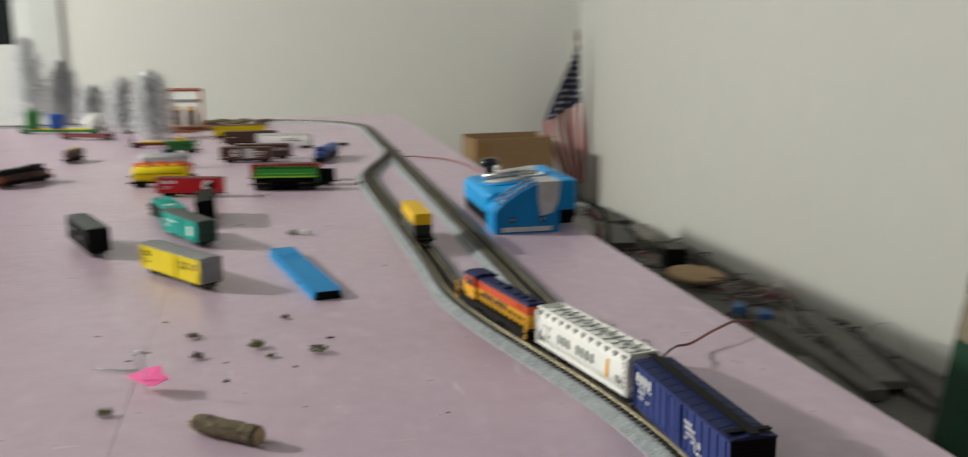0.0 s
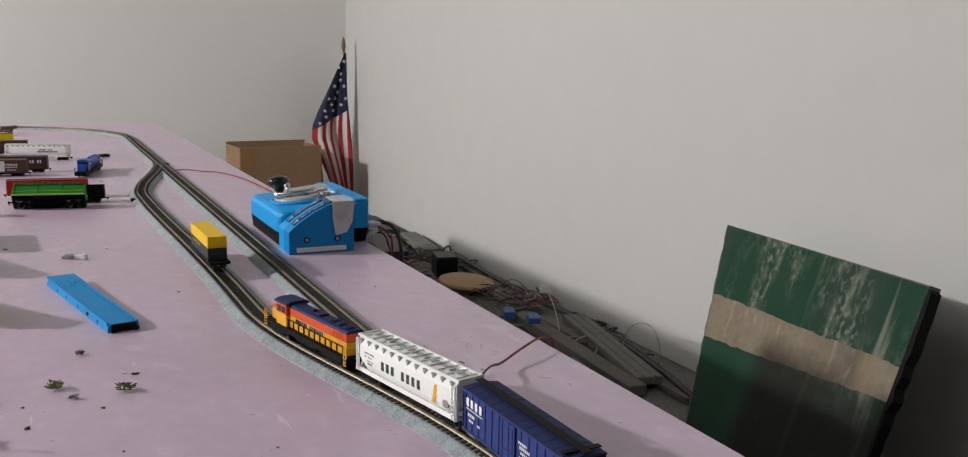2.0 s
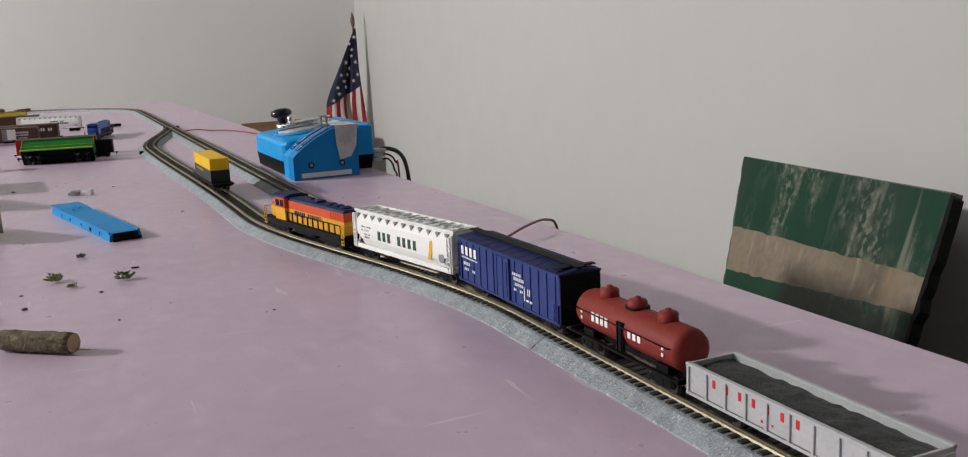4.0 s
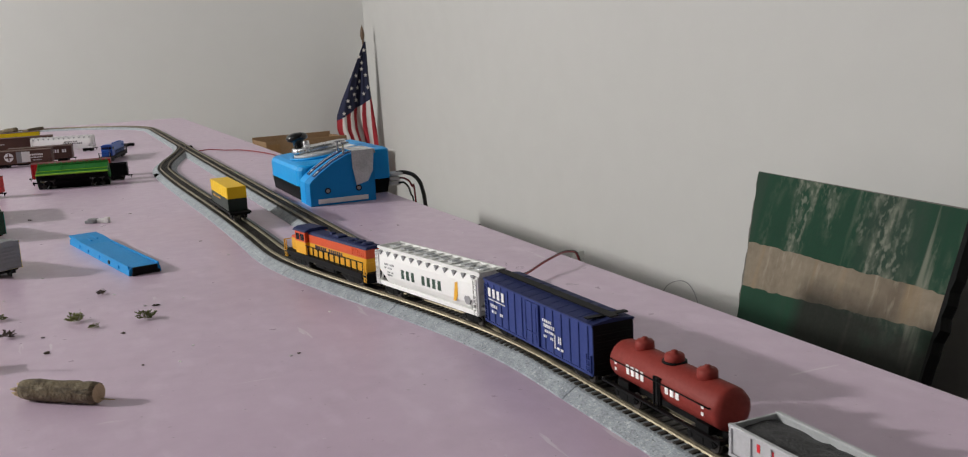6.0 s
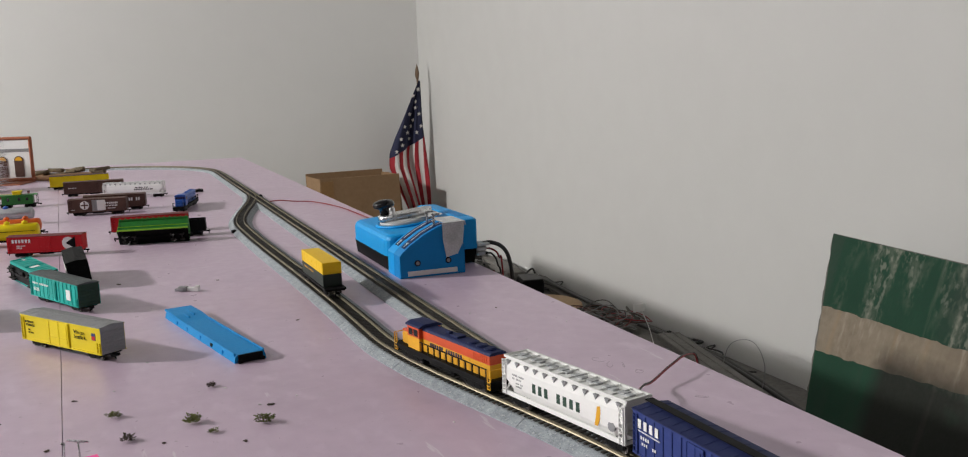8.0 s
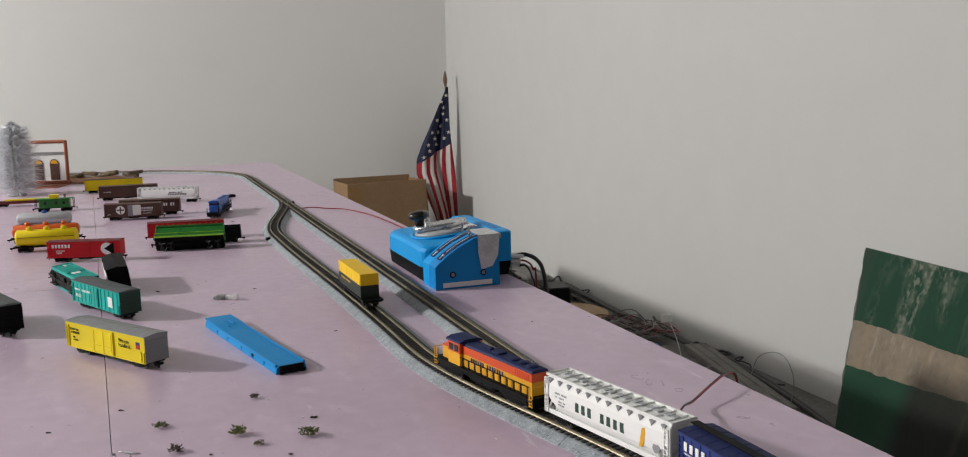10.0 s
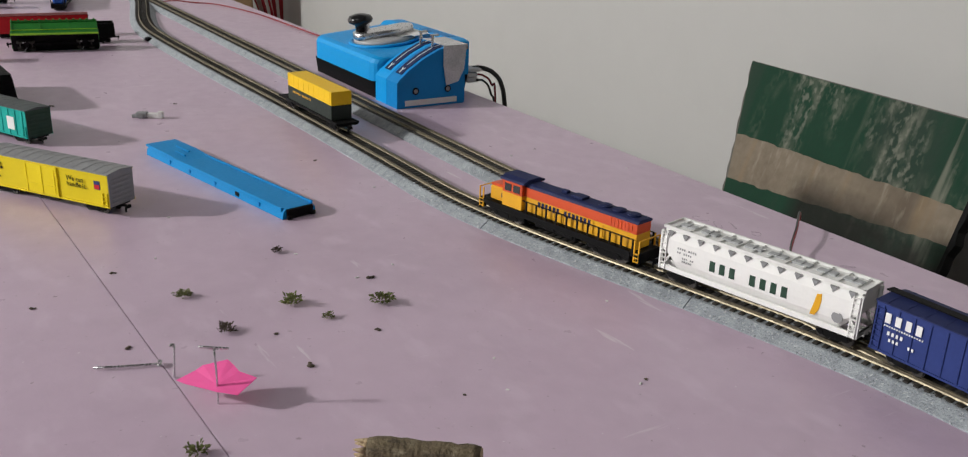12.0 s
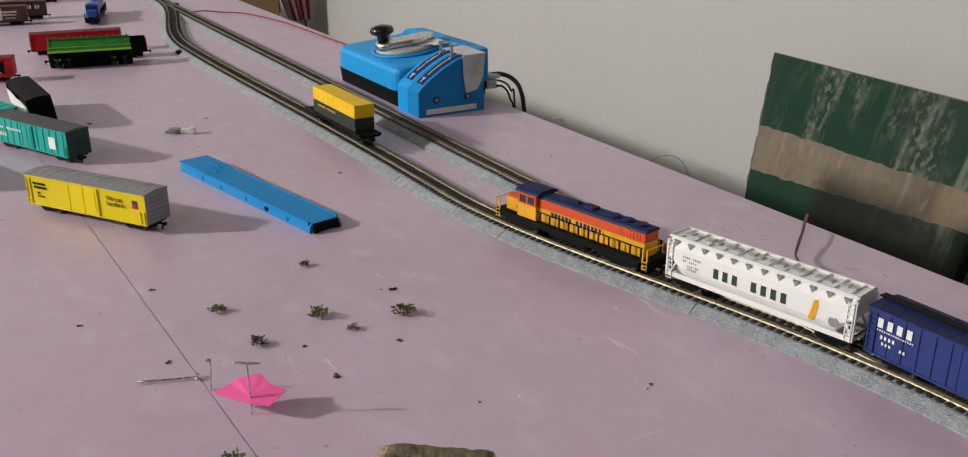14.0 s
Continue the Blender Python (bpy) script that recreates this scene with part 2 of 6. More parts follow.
DUSTY = shader("dusty_board", (0.16, 0.15, 0.135), 0.9, 0, (0.10, 0.09, 0.08), 20, 0.8, 0.4)
BLUE_PLASTIC = shader("blue_connector", (0.03, 0.12, 0.35), 0.5)
BOARD_GREEN = shader("worn_green_paint_shaded", (0.007, 0.040, 0.021), 0.8, 0, (0.012, 0.055, 0.030), 14, 0.7, 0.3, 200, 0.0, 0.3)
overlay(BOARD_GREEN, (0.03, 0.045, 0.035), 10, 0.48, 0.66, 0.6, (1, 1, 0.2), detail=12)
overlay(BOARD_GREEN, (0.15, 0.16, 0.125), 42, 0.46, 0.66, 0.75, (1, 1, 0.6), detail=15, mask=(11, 0.46, 0.60, (1, 1, 0.3)), where=(("Y", 0.44, 0.36), ("Z", 0.17, 0.26)))
overlay(BOARD_GREEN, (0.22, 0.22, 0.18), 110, 0.50, 0.62, 0.6, (1, 1, 0.7), detail=10, mask=(11, 0.48, 0.60, (1, 1, 0.3)), where=(("Y", 0.44, 0.36), ("Z", 0.17, 0.26)))
overlay(BOARD_GREEN, (0.24, 0.235, 0.19), 30, 0.60, 0.68, 0.6, (1, 1, 0.10), detail=12, where=(("Y", 0.26, 0.10),))
# Shadow over the board's lower right, put into the green as a dark patch.
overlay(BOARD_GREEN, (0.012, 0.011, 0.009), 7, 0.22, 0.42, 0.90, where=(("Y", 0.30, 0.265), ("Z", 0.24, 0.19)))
BOARD_BEIGE = shader("bare_beige_stripe_shaded", (0.24, 0.20, 0.15), 0.85, 0, (0.17, 0.135, 0.10), 9, 0.8, 0.4, 200, 0.0, 0.3)
overlay(BOARD_BEIGE, (0.11, 0.085, 0.062), 9, 0.50, 0.68, 0.75, (1, 1, 0.18), detail=14)
overlay(BOARD_BEIGE, (0.34, 0.30, 0.24), 50, 0.56, 0.68, 0.6, (1, 1, 0.3), detail=12)
overlay(BOARD_BEIGE, (0.27, 0.19, 0.11), 24, 0.58, 0.70, 0.45, (1, 1, 0.12), detail=12)
# The same shadow, put into the beige along its lower right.
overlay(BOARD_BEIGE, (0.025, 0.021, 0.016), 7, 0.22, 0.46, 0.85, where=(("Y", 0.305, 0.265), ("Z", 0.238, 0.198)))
FLAG_RED = shader("flag_red", (0.36, 0.02, 0.03), 0.85, 0, (0.28, 0.015, 0.025), 60, 0.5)
FLAG_WHITE = shader("flag_white", (0.66, 0.62, 0.60), 0.85, 0, (0.56, 0.52, 0.50), 60, 0.5)
FLAG_BLUE = shader("flag_blue", (0.014, 0.017, 0.05), 0.85, 0, (0.02, 0.022, 0.055), 60, 0.5)
POLE_WOOD = shader("pole_wood", (0.16, 0.10, 0.06), 0.6)
DOOR_WHITE = shader("door_paint", (0.60, 0.61, 0.62), 0.5, scale=6, amount=0.3)
DARK_GLASS = shader("dark_pane", (0.012, 0.014, 0.016), 0.12)


# ---- mesh helpers (millimetres) ----
class Shape:
    """Collects simple solids, in millimetres."""

    def __init__(self):
        self.v, self.f, self.s = [], [], []

    def add(self, verts, faces, smooth=False, m=None):
        k = len(self.v)
        self.v += [tuple(m @ Vector(p)) if m else tuple(p) for p in verts]
        self.f += [tuple(i + k for i in f) for f in faces]
        self.s += [smooth] * len(faces)
        return self

    def box(self, x0, x1, y0, y1, z0, z1, b=0.0, m=None):
        if not b:
            p = [(x, y, z) for x in (x0, x1) for y in (y0, y1) for z in (z0, z1)]
            return self.add(p, [(0, 1, 3, 2), (4, 6, 7, 5), (0, 4, 5, 1), (2, 3, 7, 6), (0, 2, 6, 4), (1, 5, 7, 3)], False, m)
        p, quads = [], []
        for sx, xx in ((-1, x0), (1, x1)):
            for sy, yy in ((-1, y0), (1, y1)):
                for sz, zz in ((-1, z0), (1, z1)):
                    p += [(xx, yy - sy * b, zz - sz * b), (xx - sx * b, yy, zz - sz * b), (xx - sx * b, yy - sy * b, zz)]
        c = lambda i, j, k, a: 3 * (4 * i + 2 * j + k) + a
        f = [[c(i, j, k, 0) for j, k in ((0, 0), (0, 1), (1, 1), (1, 0))][:: -1 if i else 1] for i in (0, 1)]
        f += [[c(i, j, k, 1) for i, k in ((0, 0), (1, 0), (1, 1), (0, 1))][:: -1 if j else 1] for j in (0, 1)]
        f += [[c(i, j, k, 2) for i, j in ((0, 0), (0, 1), (1, 1), (1, 0))][:: -1 if k else 1] for k in (0, 1)]
        for i in (0, 1):
            for j in (0, 1):
                f.append([c(i, j, 0, 0), c(i, j, 1, 0), c(i, j, 1, 1), c(i, j, 0, 1)])
                f.append([c(i, 0, j, 0), c(i, 1, j, 0), c(i, 1, j, 2), c(i, 0, j, 2)])
                f.append([c(0, i, j, 1), c(1, i, j, 1), c(1, i, j, 2), c(0, i, j, 2)])
                for k in (0, 1):
                    f.append([c(i, j, k, a) for a in (0, 1, 2)])
        return self.add(p, f, False, m)

    def prism(self, profile, a, b, axis="x", smooth=False, m=None, scale_b=1.0):
        """An outline swept from a to b along an axis; the outline lies in the other two axes, in their order."""
        def at(u, w, t):
            return {"x": (t, u, w), "y": (u, t, w), "z": (u, w, t)}[axis]
        n = len(profile)
        p = [at(u, w, a) for u, w in profile] + [at(u * scale_b, w * scale_b, b) for u, w in profile]
        self.add(p, [(i, (i + 1) % n, n + (i + 1) % n, n + i) for i in range(n)], smooth, m)
        k = len(self.v) - 2 * n
        self.f += [tuple(range(k, k + n))[::-1], tuple(range(k + n, k + 2 * n))]
        self.s += [False, False]
        return self

    def rod(self, centre, r, a, b, axis="x", n=12, r2=None, m=None):
        u, w = centre
        ring = [(math.cos(2 * math.pi * i / n), math.sin(2 * math.pi * i / n)) for i in range(n)]
        def at(c, s, q, t):
            return {"x": (t, u + c * q, w + s * q), "y": (u + c * q, t, w + s * q), "z": (u + c * q, w + s * q, t)}[axis]
        p = [at(c, s, r, a) for c, s in ring] + [at(c, s, r if r2 is None else r2, b) for c, s in ring]
        self.add(p, [(i, (i + 1) % n, n + (i + 1) % n, n + i) for i in range(n)], True, m)
        k = len(self.v) - 2 * n
        self.f += [tuple(range(k, k + n))[::-1], tuple(range(k + n, k + 2 * n))]
        self.s += [False, False]
        return self

    def lathe(self, rings, n=16, m=None):
        """Rings of (radius, z) turned round the z axis."""
        p = [(r * math.cos(2 * math.pi * i / n), r * math.sin(2 * math.pi * i / n), z) for r, z in rings for i in range(n)]
        f = [(j * n + i, j * n + (i + 1) % n, (j + 1) * n + (i + 1) % n, (j + 1) * n + i) for j in range(len(rings) - 1) for i in range(n)]
        f += [tuple(range(n))[::-1], tuple(range((len(rings) - 1) * n, len(rings) * n))]
        return self.add(p, f, True, m)

    def tube(self, points, r, n=7, steps=6):
        """A bent wire through points."""
        pts = [Vector(p) for p in points]
        ext = [2 * pts[0] - pts[1], *pts, 2 * pts[-1] - pts[-2]]
        line = []
        for i in range(1, len(ext) - 2):
            a, b, c, d = ext[i - 1 : i + 3]
            for k in range(steps):
                t = k / steps
                line.append(0.5 * (2 * b + (c - a) * t + (2 * a - 5 * b + 4 * c - d) * t * t + (3 * b - a - 3 * c + d) * t**3))
        line.append(pts[-1])
        p, up = [], Vector((0.13, 0.27, 0.95))
        for i, q in enumerate(line):
            d = (line[min(i + 1, len(line) - 1)] - line[max(i - 1, 0)]).normalized()
            s = d.cross(up).normalized()
            w = s.cross(d)
            p += [q + (s * math.cos(2 * math.pi * k / n) + w * math.sin(2 * math.pi * k / n)) * r for k in range(n)]
        f = [(j * n + i, j * n + (i + 1) % n, (j + 1) * n + (i + 1) % n, (j + 1) * n + i) for j in range(len(line) - 1) for i in range(n)]
        f += [tuple(range(n))[::-1], tuple(range((len(line) - 1) * n, len(line) * n))]
        return self.add(p, f, True)

    def mesh(self, name, material):
        me = bpy.data.meshes.new(name)
        me.from_pydata([(x * 0.001, y * 0.001, z * 0.001) for x, y, z in self.v], [], self.f)
        me.polygons.foreach_set("use_smooth", self.s)
        bm = bmesh.new()
        bm.from_mesh(me)
        bmesh.ops.recalc_face_normals(bm, faces=bm.faces)
        bm.to_mesh(me)
        bm.free()
        me.materials.append(material)
        return me


def part(name, shape, material, parent=None, label=""):
    """One mesh object under a thing or under a part."""
    me = shape if isinstance(shape, bpy.types.Mesh) else shape.mesh(name, material)
    ob = new(name, me)
    if parent:
        ob.parent = parent
    return tagged(ob, label)


def thing(name, m, label, category, group=""):
    """An empty at the base of a thing."""
    ob = new(name)
    ob.empty_display_size = 0.01
    ob.matrix_world = m
    return tagged(ob, label, category, group)


def solid(name, shape, material, m, label, category, group="", kind=""):
    """A thing of one mesh."""
    ob = new(name, shape.mesh(name, material))
    ob.matrix_world = m
    return tagged(ob, label, category, group, kind)


# ---- the room ----
FLOOR_Z, CEIL_Z, WALL_X, WALL_Y = -780, 1900, 1200, 3290


def setting(name, shape, material, label, parent=None):
    ob = tagged(new(name, shape.mesh(name, material)), label, "", "", "structure")
    if parent:
        ob.parent = parent
    return ob


setting("floor", Shape().box(-4600, 1320, -2600, 3410, FLOOR_Z - 60, FLOOR_Z), CONCRETE, "grey concrete floor of the room")
setting("ceiling", Shape().box(-4600, 1320, -2600, 3410, CEIL_Z, CEIL_Z + 60), CEILING, "unseen ceiling, dark to cut bounced light")
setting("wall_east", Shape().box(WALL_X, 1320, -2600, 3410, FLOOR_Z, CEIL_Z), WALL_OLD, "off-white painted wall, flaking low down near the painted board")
setting("wall_west", Shape().box(-4720, -4600, -2600, 3410, FLOOR_Z, CEIL_Z), WALL_DIM, "unseen wall, dark grey to cut bounced light")
setting("wall_south", Shape().box(-4600, 1200, -2720, -2600, FLOOR_Z, CEIL_Z), WALL_DIM, "unseen wall, dark grey to cut bounced light")
north = Shape().box(-870, WALL_X, WALL_Y, 3410, FLOOR_Z, CEIL_Z).box(-4600, -1790, WALL_Y, 3410, FLOOR_Z, CEIL_Z).box(-1790, -870, WALL_Y, 3410, 1290, CEIL_Z)
setting("wall_north", north, WALL, "off-white painted wall behind the table, with a doorway")
door = tagged(new("door_1"), "white door with a dark glass pane", "door", "", "structure")
part("door_frame", Shape().box(-1000, -870, WALL_Y - 15, WALL_Y + 90, FLOOR_Z, 1290, 4).box(-1790, -1660, WALL_Y - 15, WALL_Y + 90, FLOOR_Z, 1290, 4).box(-1660, -1000, WALL_Y - 15, WALL_Y + 90, 1200, 1290, 4), DOOR_WHITE, door)
leaf = Shape().box(-1656, -1054, WALL_Y + 30, WALL_Y + 70, FLOOR_Z + 8, 220).box(-1054, -1004, WALL_Y + 30, WALL_Y + 70, FLOOR_Z + 8, 1196)
leaf.box(-1656, -1600, WALL_Y + 30, WALL_Y + 70, 220, 1196).box(-1600, -1054, WALL_Y + 30, WALL_Y + 70, 1100, 1196)
part("door_leaf", leaf, DOOR_WHITE, door)
part("pane", Shape().box(-1600, -1054, WALL_Y + 44, WALL_Y + 52, 220, 1100), DARK_GLASS, door, "dark glass pane")
setting("wall_outer", Shape().box(-1900, -800, 3500, 3520, FLOOR_Z, CEIL_Z), WALL, "plain wall beyond the doorway")
LEDGE = -452
setting("ledge", Shape().box(760, WALL_X - 2, -1500, WALL_Y - 2, FLOOR_Z, LEDGE, 4), CONCRETE, "dusty concrete ledge along the wall, below the table top")

# ---- the table ----
table = thing("train_table", pose(0, 0, 0), "long table topped with lavender painted foam boards", "table")


def seam(y):
    """The long joint between the foam boards runs slightly askew."""
    return -109.5 - 0.040 * y


GAP = 0.22
part("foam_panel", Shape().prism([(seam(-1150) + GAP, -1150), (270, -1150), (270, 2018), (seam(2018) + GAP, 2018)], -50, 0, "z"), FOAM, table)
part("foam_panel", Shape().prism([(-1280, -1150), (seam(-1150) - GAP, -1150), (seam(392) - GAP, 392), (-1280, 380)], -50, -0.15, "z"), FOAM, table)
part("foam_panel", Shape().prism([(-1280, 380.6), (seam(392) - GAP, 392.6), (seam(2018) - GAP, 2018), (-1280, 2018)], -50, -0.1, "z"), FOAM, table)
part("tabletop", Shape().box(-1275, 262, -1145, 2010, -72, -50.5), PLYWOOD, table, "plywood board under the foam")
for lx in (-1200, 190):
    for ly in (-1050, 420, 1900):
        part("table_leg", Shape().box(lx - 40, lx + 40, ly - 40, ly + 40, FLOOR_Z, -72.5, 3), PLYWOOD, table)

# ---- the track ----
MAIN_X, SIDE_X, NEAR_X = 155.0, 88.0, 100.0


def smooth(t):
    t = min(1, max(0, t))
    return t * t * (3 - 2 * t)


def main_at(s):
    """The main line's centre and heading, s millimetres along it; s is y as far as the bend."""
    if s < 1526:
        return Vector((MAIN_X, s)), math.pi / 2
    a = (s - 1526) / 348
    if a < math.pi / 2:
        return Vector((MAIN_X - 348 + 348 * math.cos(a), 1526 + 348 * math.sin(a))), math.pi / 2 + a
    return Vector((MAIN_X - 348 - (s - 1526 - 348 * math.pi / 2), 1874)), math.pi


def side_x(y):
    """The siding leaves the main line, runs slightly askew beside it and joins it again."""
    apart = (MAIN_X - NEAR_X) + (NEAR_X - SIDE_X) * smooth((y - 50) / 550)
    return MAIN_X - apart * smooth((y + 335) / 345) * (1 - smooth((y - 620) / 420))


def side_at(y):
    return Vector((side_x(y), y)), math.atan2(2, side_x(y + 1) - side_x(y - 1))


TIE_MESH = Shape().box(-1.2, 1.2, -8.9, 8.9, 3.8, 5.05, 0.2).mesh("tie", TIE)
RAIL_TOP = 6.9


def sweep(at, a, b, outline, step):
    """An outline of (offset to the left, height) swept along a line."""
    n, k = max(2, int((b - a) / step) + 1), len(outline)
    shape, p = Shape(), []
    for i in range(n):
        c, h = at(a + (b - a) * i / (n - 1))
        left = Vector((-math.sin(h), math.cos(h)))
        p += [((c + left * u).x, (c + left * u).y, z) for u, z in outline]
    f = [(j * k + i, j * k + (i + 1) % k, (j + 1) * k + (i + 1) % k, (j + 1) * k + i) for j in range(n - 1) for i in range(k)]
    f += [tuple(range(k))[::-1], tuple(range((n - 1) * k, n * k))]
    return shape.add(p, f)


def track_section(at, a, b, drop, label, curve):
    t = thing("track_section", pose(0, 0, 0), label, "model track", "track sections")
    d = drop
    bed = [(-16.0, 0.05), (16.0, 0.05), (15.8, 0.7), (10.3, 4.3 - d), (9.4, 4.5 - d), (-9.4, 4.5 - d), (-10.3, 4.3 - d), (-15.8, 0.7)]
    part("roadbed", sweep(at, a + 0.25, b - 0.25, bed, curve), BALLAST, t)
    part("inlay", sweep(at, a + 0.3, b - 0.3, [(-4.5, 4.0), (4.5, 4.0), (4.4, 4.62 - d), (-4.4, 4.62 - d)], curve), BED_DARK, t, "dark strip between the ties")
    for s in (-1, 1):
        rail = [(s * 4.95 - 0.6, 4.9), (s * 4.95 + 0.6, 4.9), (s * 4.95 + 0.2, 5.6), (s * 4.95 + 0.42, 6.2), (s * 4.95 + 0.42, RAIL_TOP - d * 0.3), (s * 4.95 - 0.42, RAIL_TOP - d * 0.3), (s * 4.95 - 0.42, 6.2), (s * 4.95 - 0.2, 5.6)]
        part("rail", sweep(at, a, b, rail, curve), RAIL, t)
    n = int(round((b - a) / 4.6))
    for i in range(n):
        c, h = at(a + (i + 0.5) * (b - a) / n)
        part("tie", TIE_MESH, TIE, t).matrix_world = pose(c.x * 0.001, c.y * 0.001, -d * 0.001 * 0.4, 0, 0, math.degrees(h))
    return t


def lay_track():
    label = "grey-ballasted model track section with nickel rails"
    s = -1106.0
    while s < 2700:
        e = s + 248
        track_section(main_at, s, e, 0.0, label, 248 if e < 1526 else 8)
        s = e
    for a, b in ((-335, -194), (-194, -62), (-62, 62), (62, 310), (310, 558), (558, 744), (744, 868), (868, 1040)):
        track_section(side_at, a, b, 0.25, "grey-ballasted siding track section, slightly curved", 8)


lay_track()

# switch levers and black cover plates beside the points
for name, x, y, h, size in (("switch_cover", 171, -262, 90, (34, 3.4, 3.4)), ("switch_cover", 133, -233, 100, (5, 2.4, 3.0)), ("switch_cover", 74, 606, 95, (9, 5, 4)), ("switch_cover", 166, 985, 90, (9, 4, 6))):
    l, w, z = size
    solid(name, Shape().box(-l / 2, l / 2, -w / 2, w / 2, 0.1, z, 0.4).rod((0, 0), w * 0.22, z, z + 0.7, "z", 8), BLACK, pose(x * 0.001, y * 0.001, 0, 0, 0, h), "small black plastic turnout cover beside the rails", "track fitting", "turnout covers")


# ---- rolling stock ----
WHEEL_MESH = Shape().rod((0, 2.75), 2.75, -5.2, -4.4, "y", 16).rod((0, 2.75), 3.2, -4.4, -4.1, "y", 16).rod((0, 2.75), 0.6, -4.1, 4.1, "y", 8).rod((0, 2.75), 3.2, 4.1, 4.4, "y", 16).rod((0, 2.75), 2.75, 4.4, 5.2, "y", 16).mesh("wheelset", WHEEL)


def frame_shape():
    s = Shape()
    for y in (-6.3, 5.5):
        s.prism([(-8, 3.4), (-6.5, 1.8), (-4.6, 1.8), (-2.8, 1.2), (2.8, 1.2), (4.6, 1.8), (6.5, 1.8), (8, 3.4), (5, 4.6), (2.2, 5.2), (-2.2, 5.2), (-5, 4.6)], y, y + 0.8, "y")
        for x in (-5.6, 5.6):
            s.rod((x, 2.8), 1.1, y - 0.3, y + 1.1, "y", 8)
        s.box(-1.5, 1.5, y - 0.2, y + 1, 1.5, 4)
    return s.box(-1.8, 1.8, -5.6, 5.6, 3.0, 4.8).rod((0, 0), 1.6, 4.6, 5.6, "z", 10)


TRUCK_MESH = frame_shape().mesh("truck", BLACK)
COUPLER_MESH = Shape().box(-1, 3.4, -0.8, 0.8, 4.2, 5.6, 0.2).box(3.2, 5.0, -1.8, 1.6, 3.9, 5.8, 0.3).box(3.0, 3.8, -1.8, -1.0, 1.6, 4.2).mesh("coupler", BLACK)


def run_gear(car, length, inset=14.0, couplers=True):
    for s in (-1, 1):
        t = part("truck", TRUCK_MESH, BLACK, car)
        t.location = (s * (length / 2 - inset) * 0.001, 0, 0)
        for x in (-5.6, 5.6):
            part("wheelset", WHEEL_MESH, WHEEL, t).location = (x * 0.001, 0, 0)
        if couplers:
            c = part("coupler", COUPLER_MESH, BLACK, car)
            c.location = (s * length / 2 * 0.001, 0, 0)
            c.rotation_euler = (0, 0, 0 if s > 0 else math.pi)


def bars(car, rows, material, y, name="letter_bar"):
    """Lettering as plain blocks: rows of (x, z, letter width, letter height, gap, pattern); a space in the pattern is left out. Both sides."""
    for x, z, w, h, gap, pattern in rows:
        for i, c in enumerate(pattern):
            if c == " ":
                continue
            for side in (1, -1):
                x0 = (x - i * (w + gap)) * side
                x1 = x0 - w * 0.72 * side
                a, b = min(x0, x1), max(x0, x1)
                ya, yb = sorted((side * (y - 0.1), side * (y + 0.12)))
                part(name, Shape().box(a, b, ya, yb, z, z + h), material, car)


def ladder(s, x, y, z0, z1, w, d):
    """Rungs and rails on a side."""
    s.box(x - w / 2 - 0.2, x - w / 2 + 0.2, min(y, y + d), max(y, y + d), z0, z1).box(x + w / 2 - 0.2, x + w / 2 + 0.2, min(y, y + d), max(y, y + d), z0, z1)
    k = z0 + 1
    while k < z1:
        s.box(x - w / 2, x + w / 2, min(y, y + d * 1.3), max(y, y + d * 1.3), k, k + 0.35)
        k += 2.4


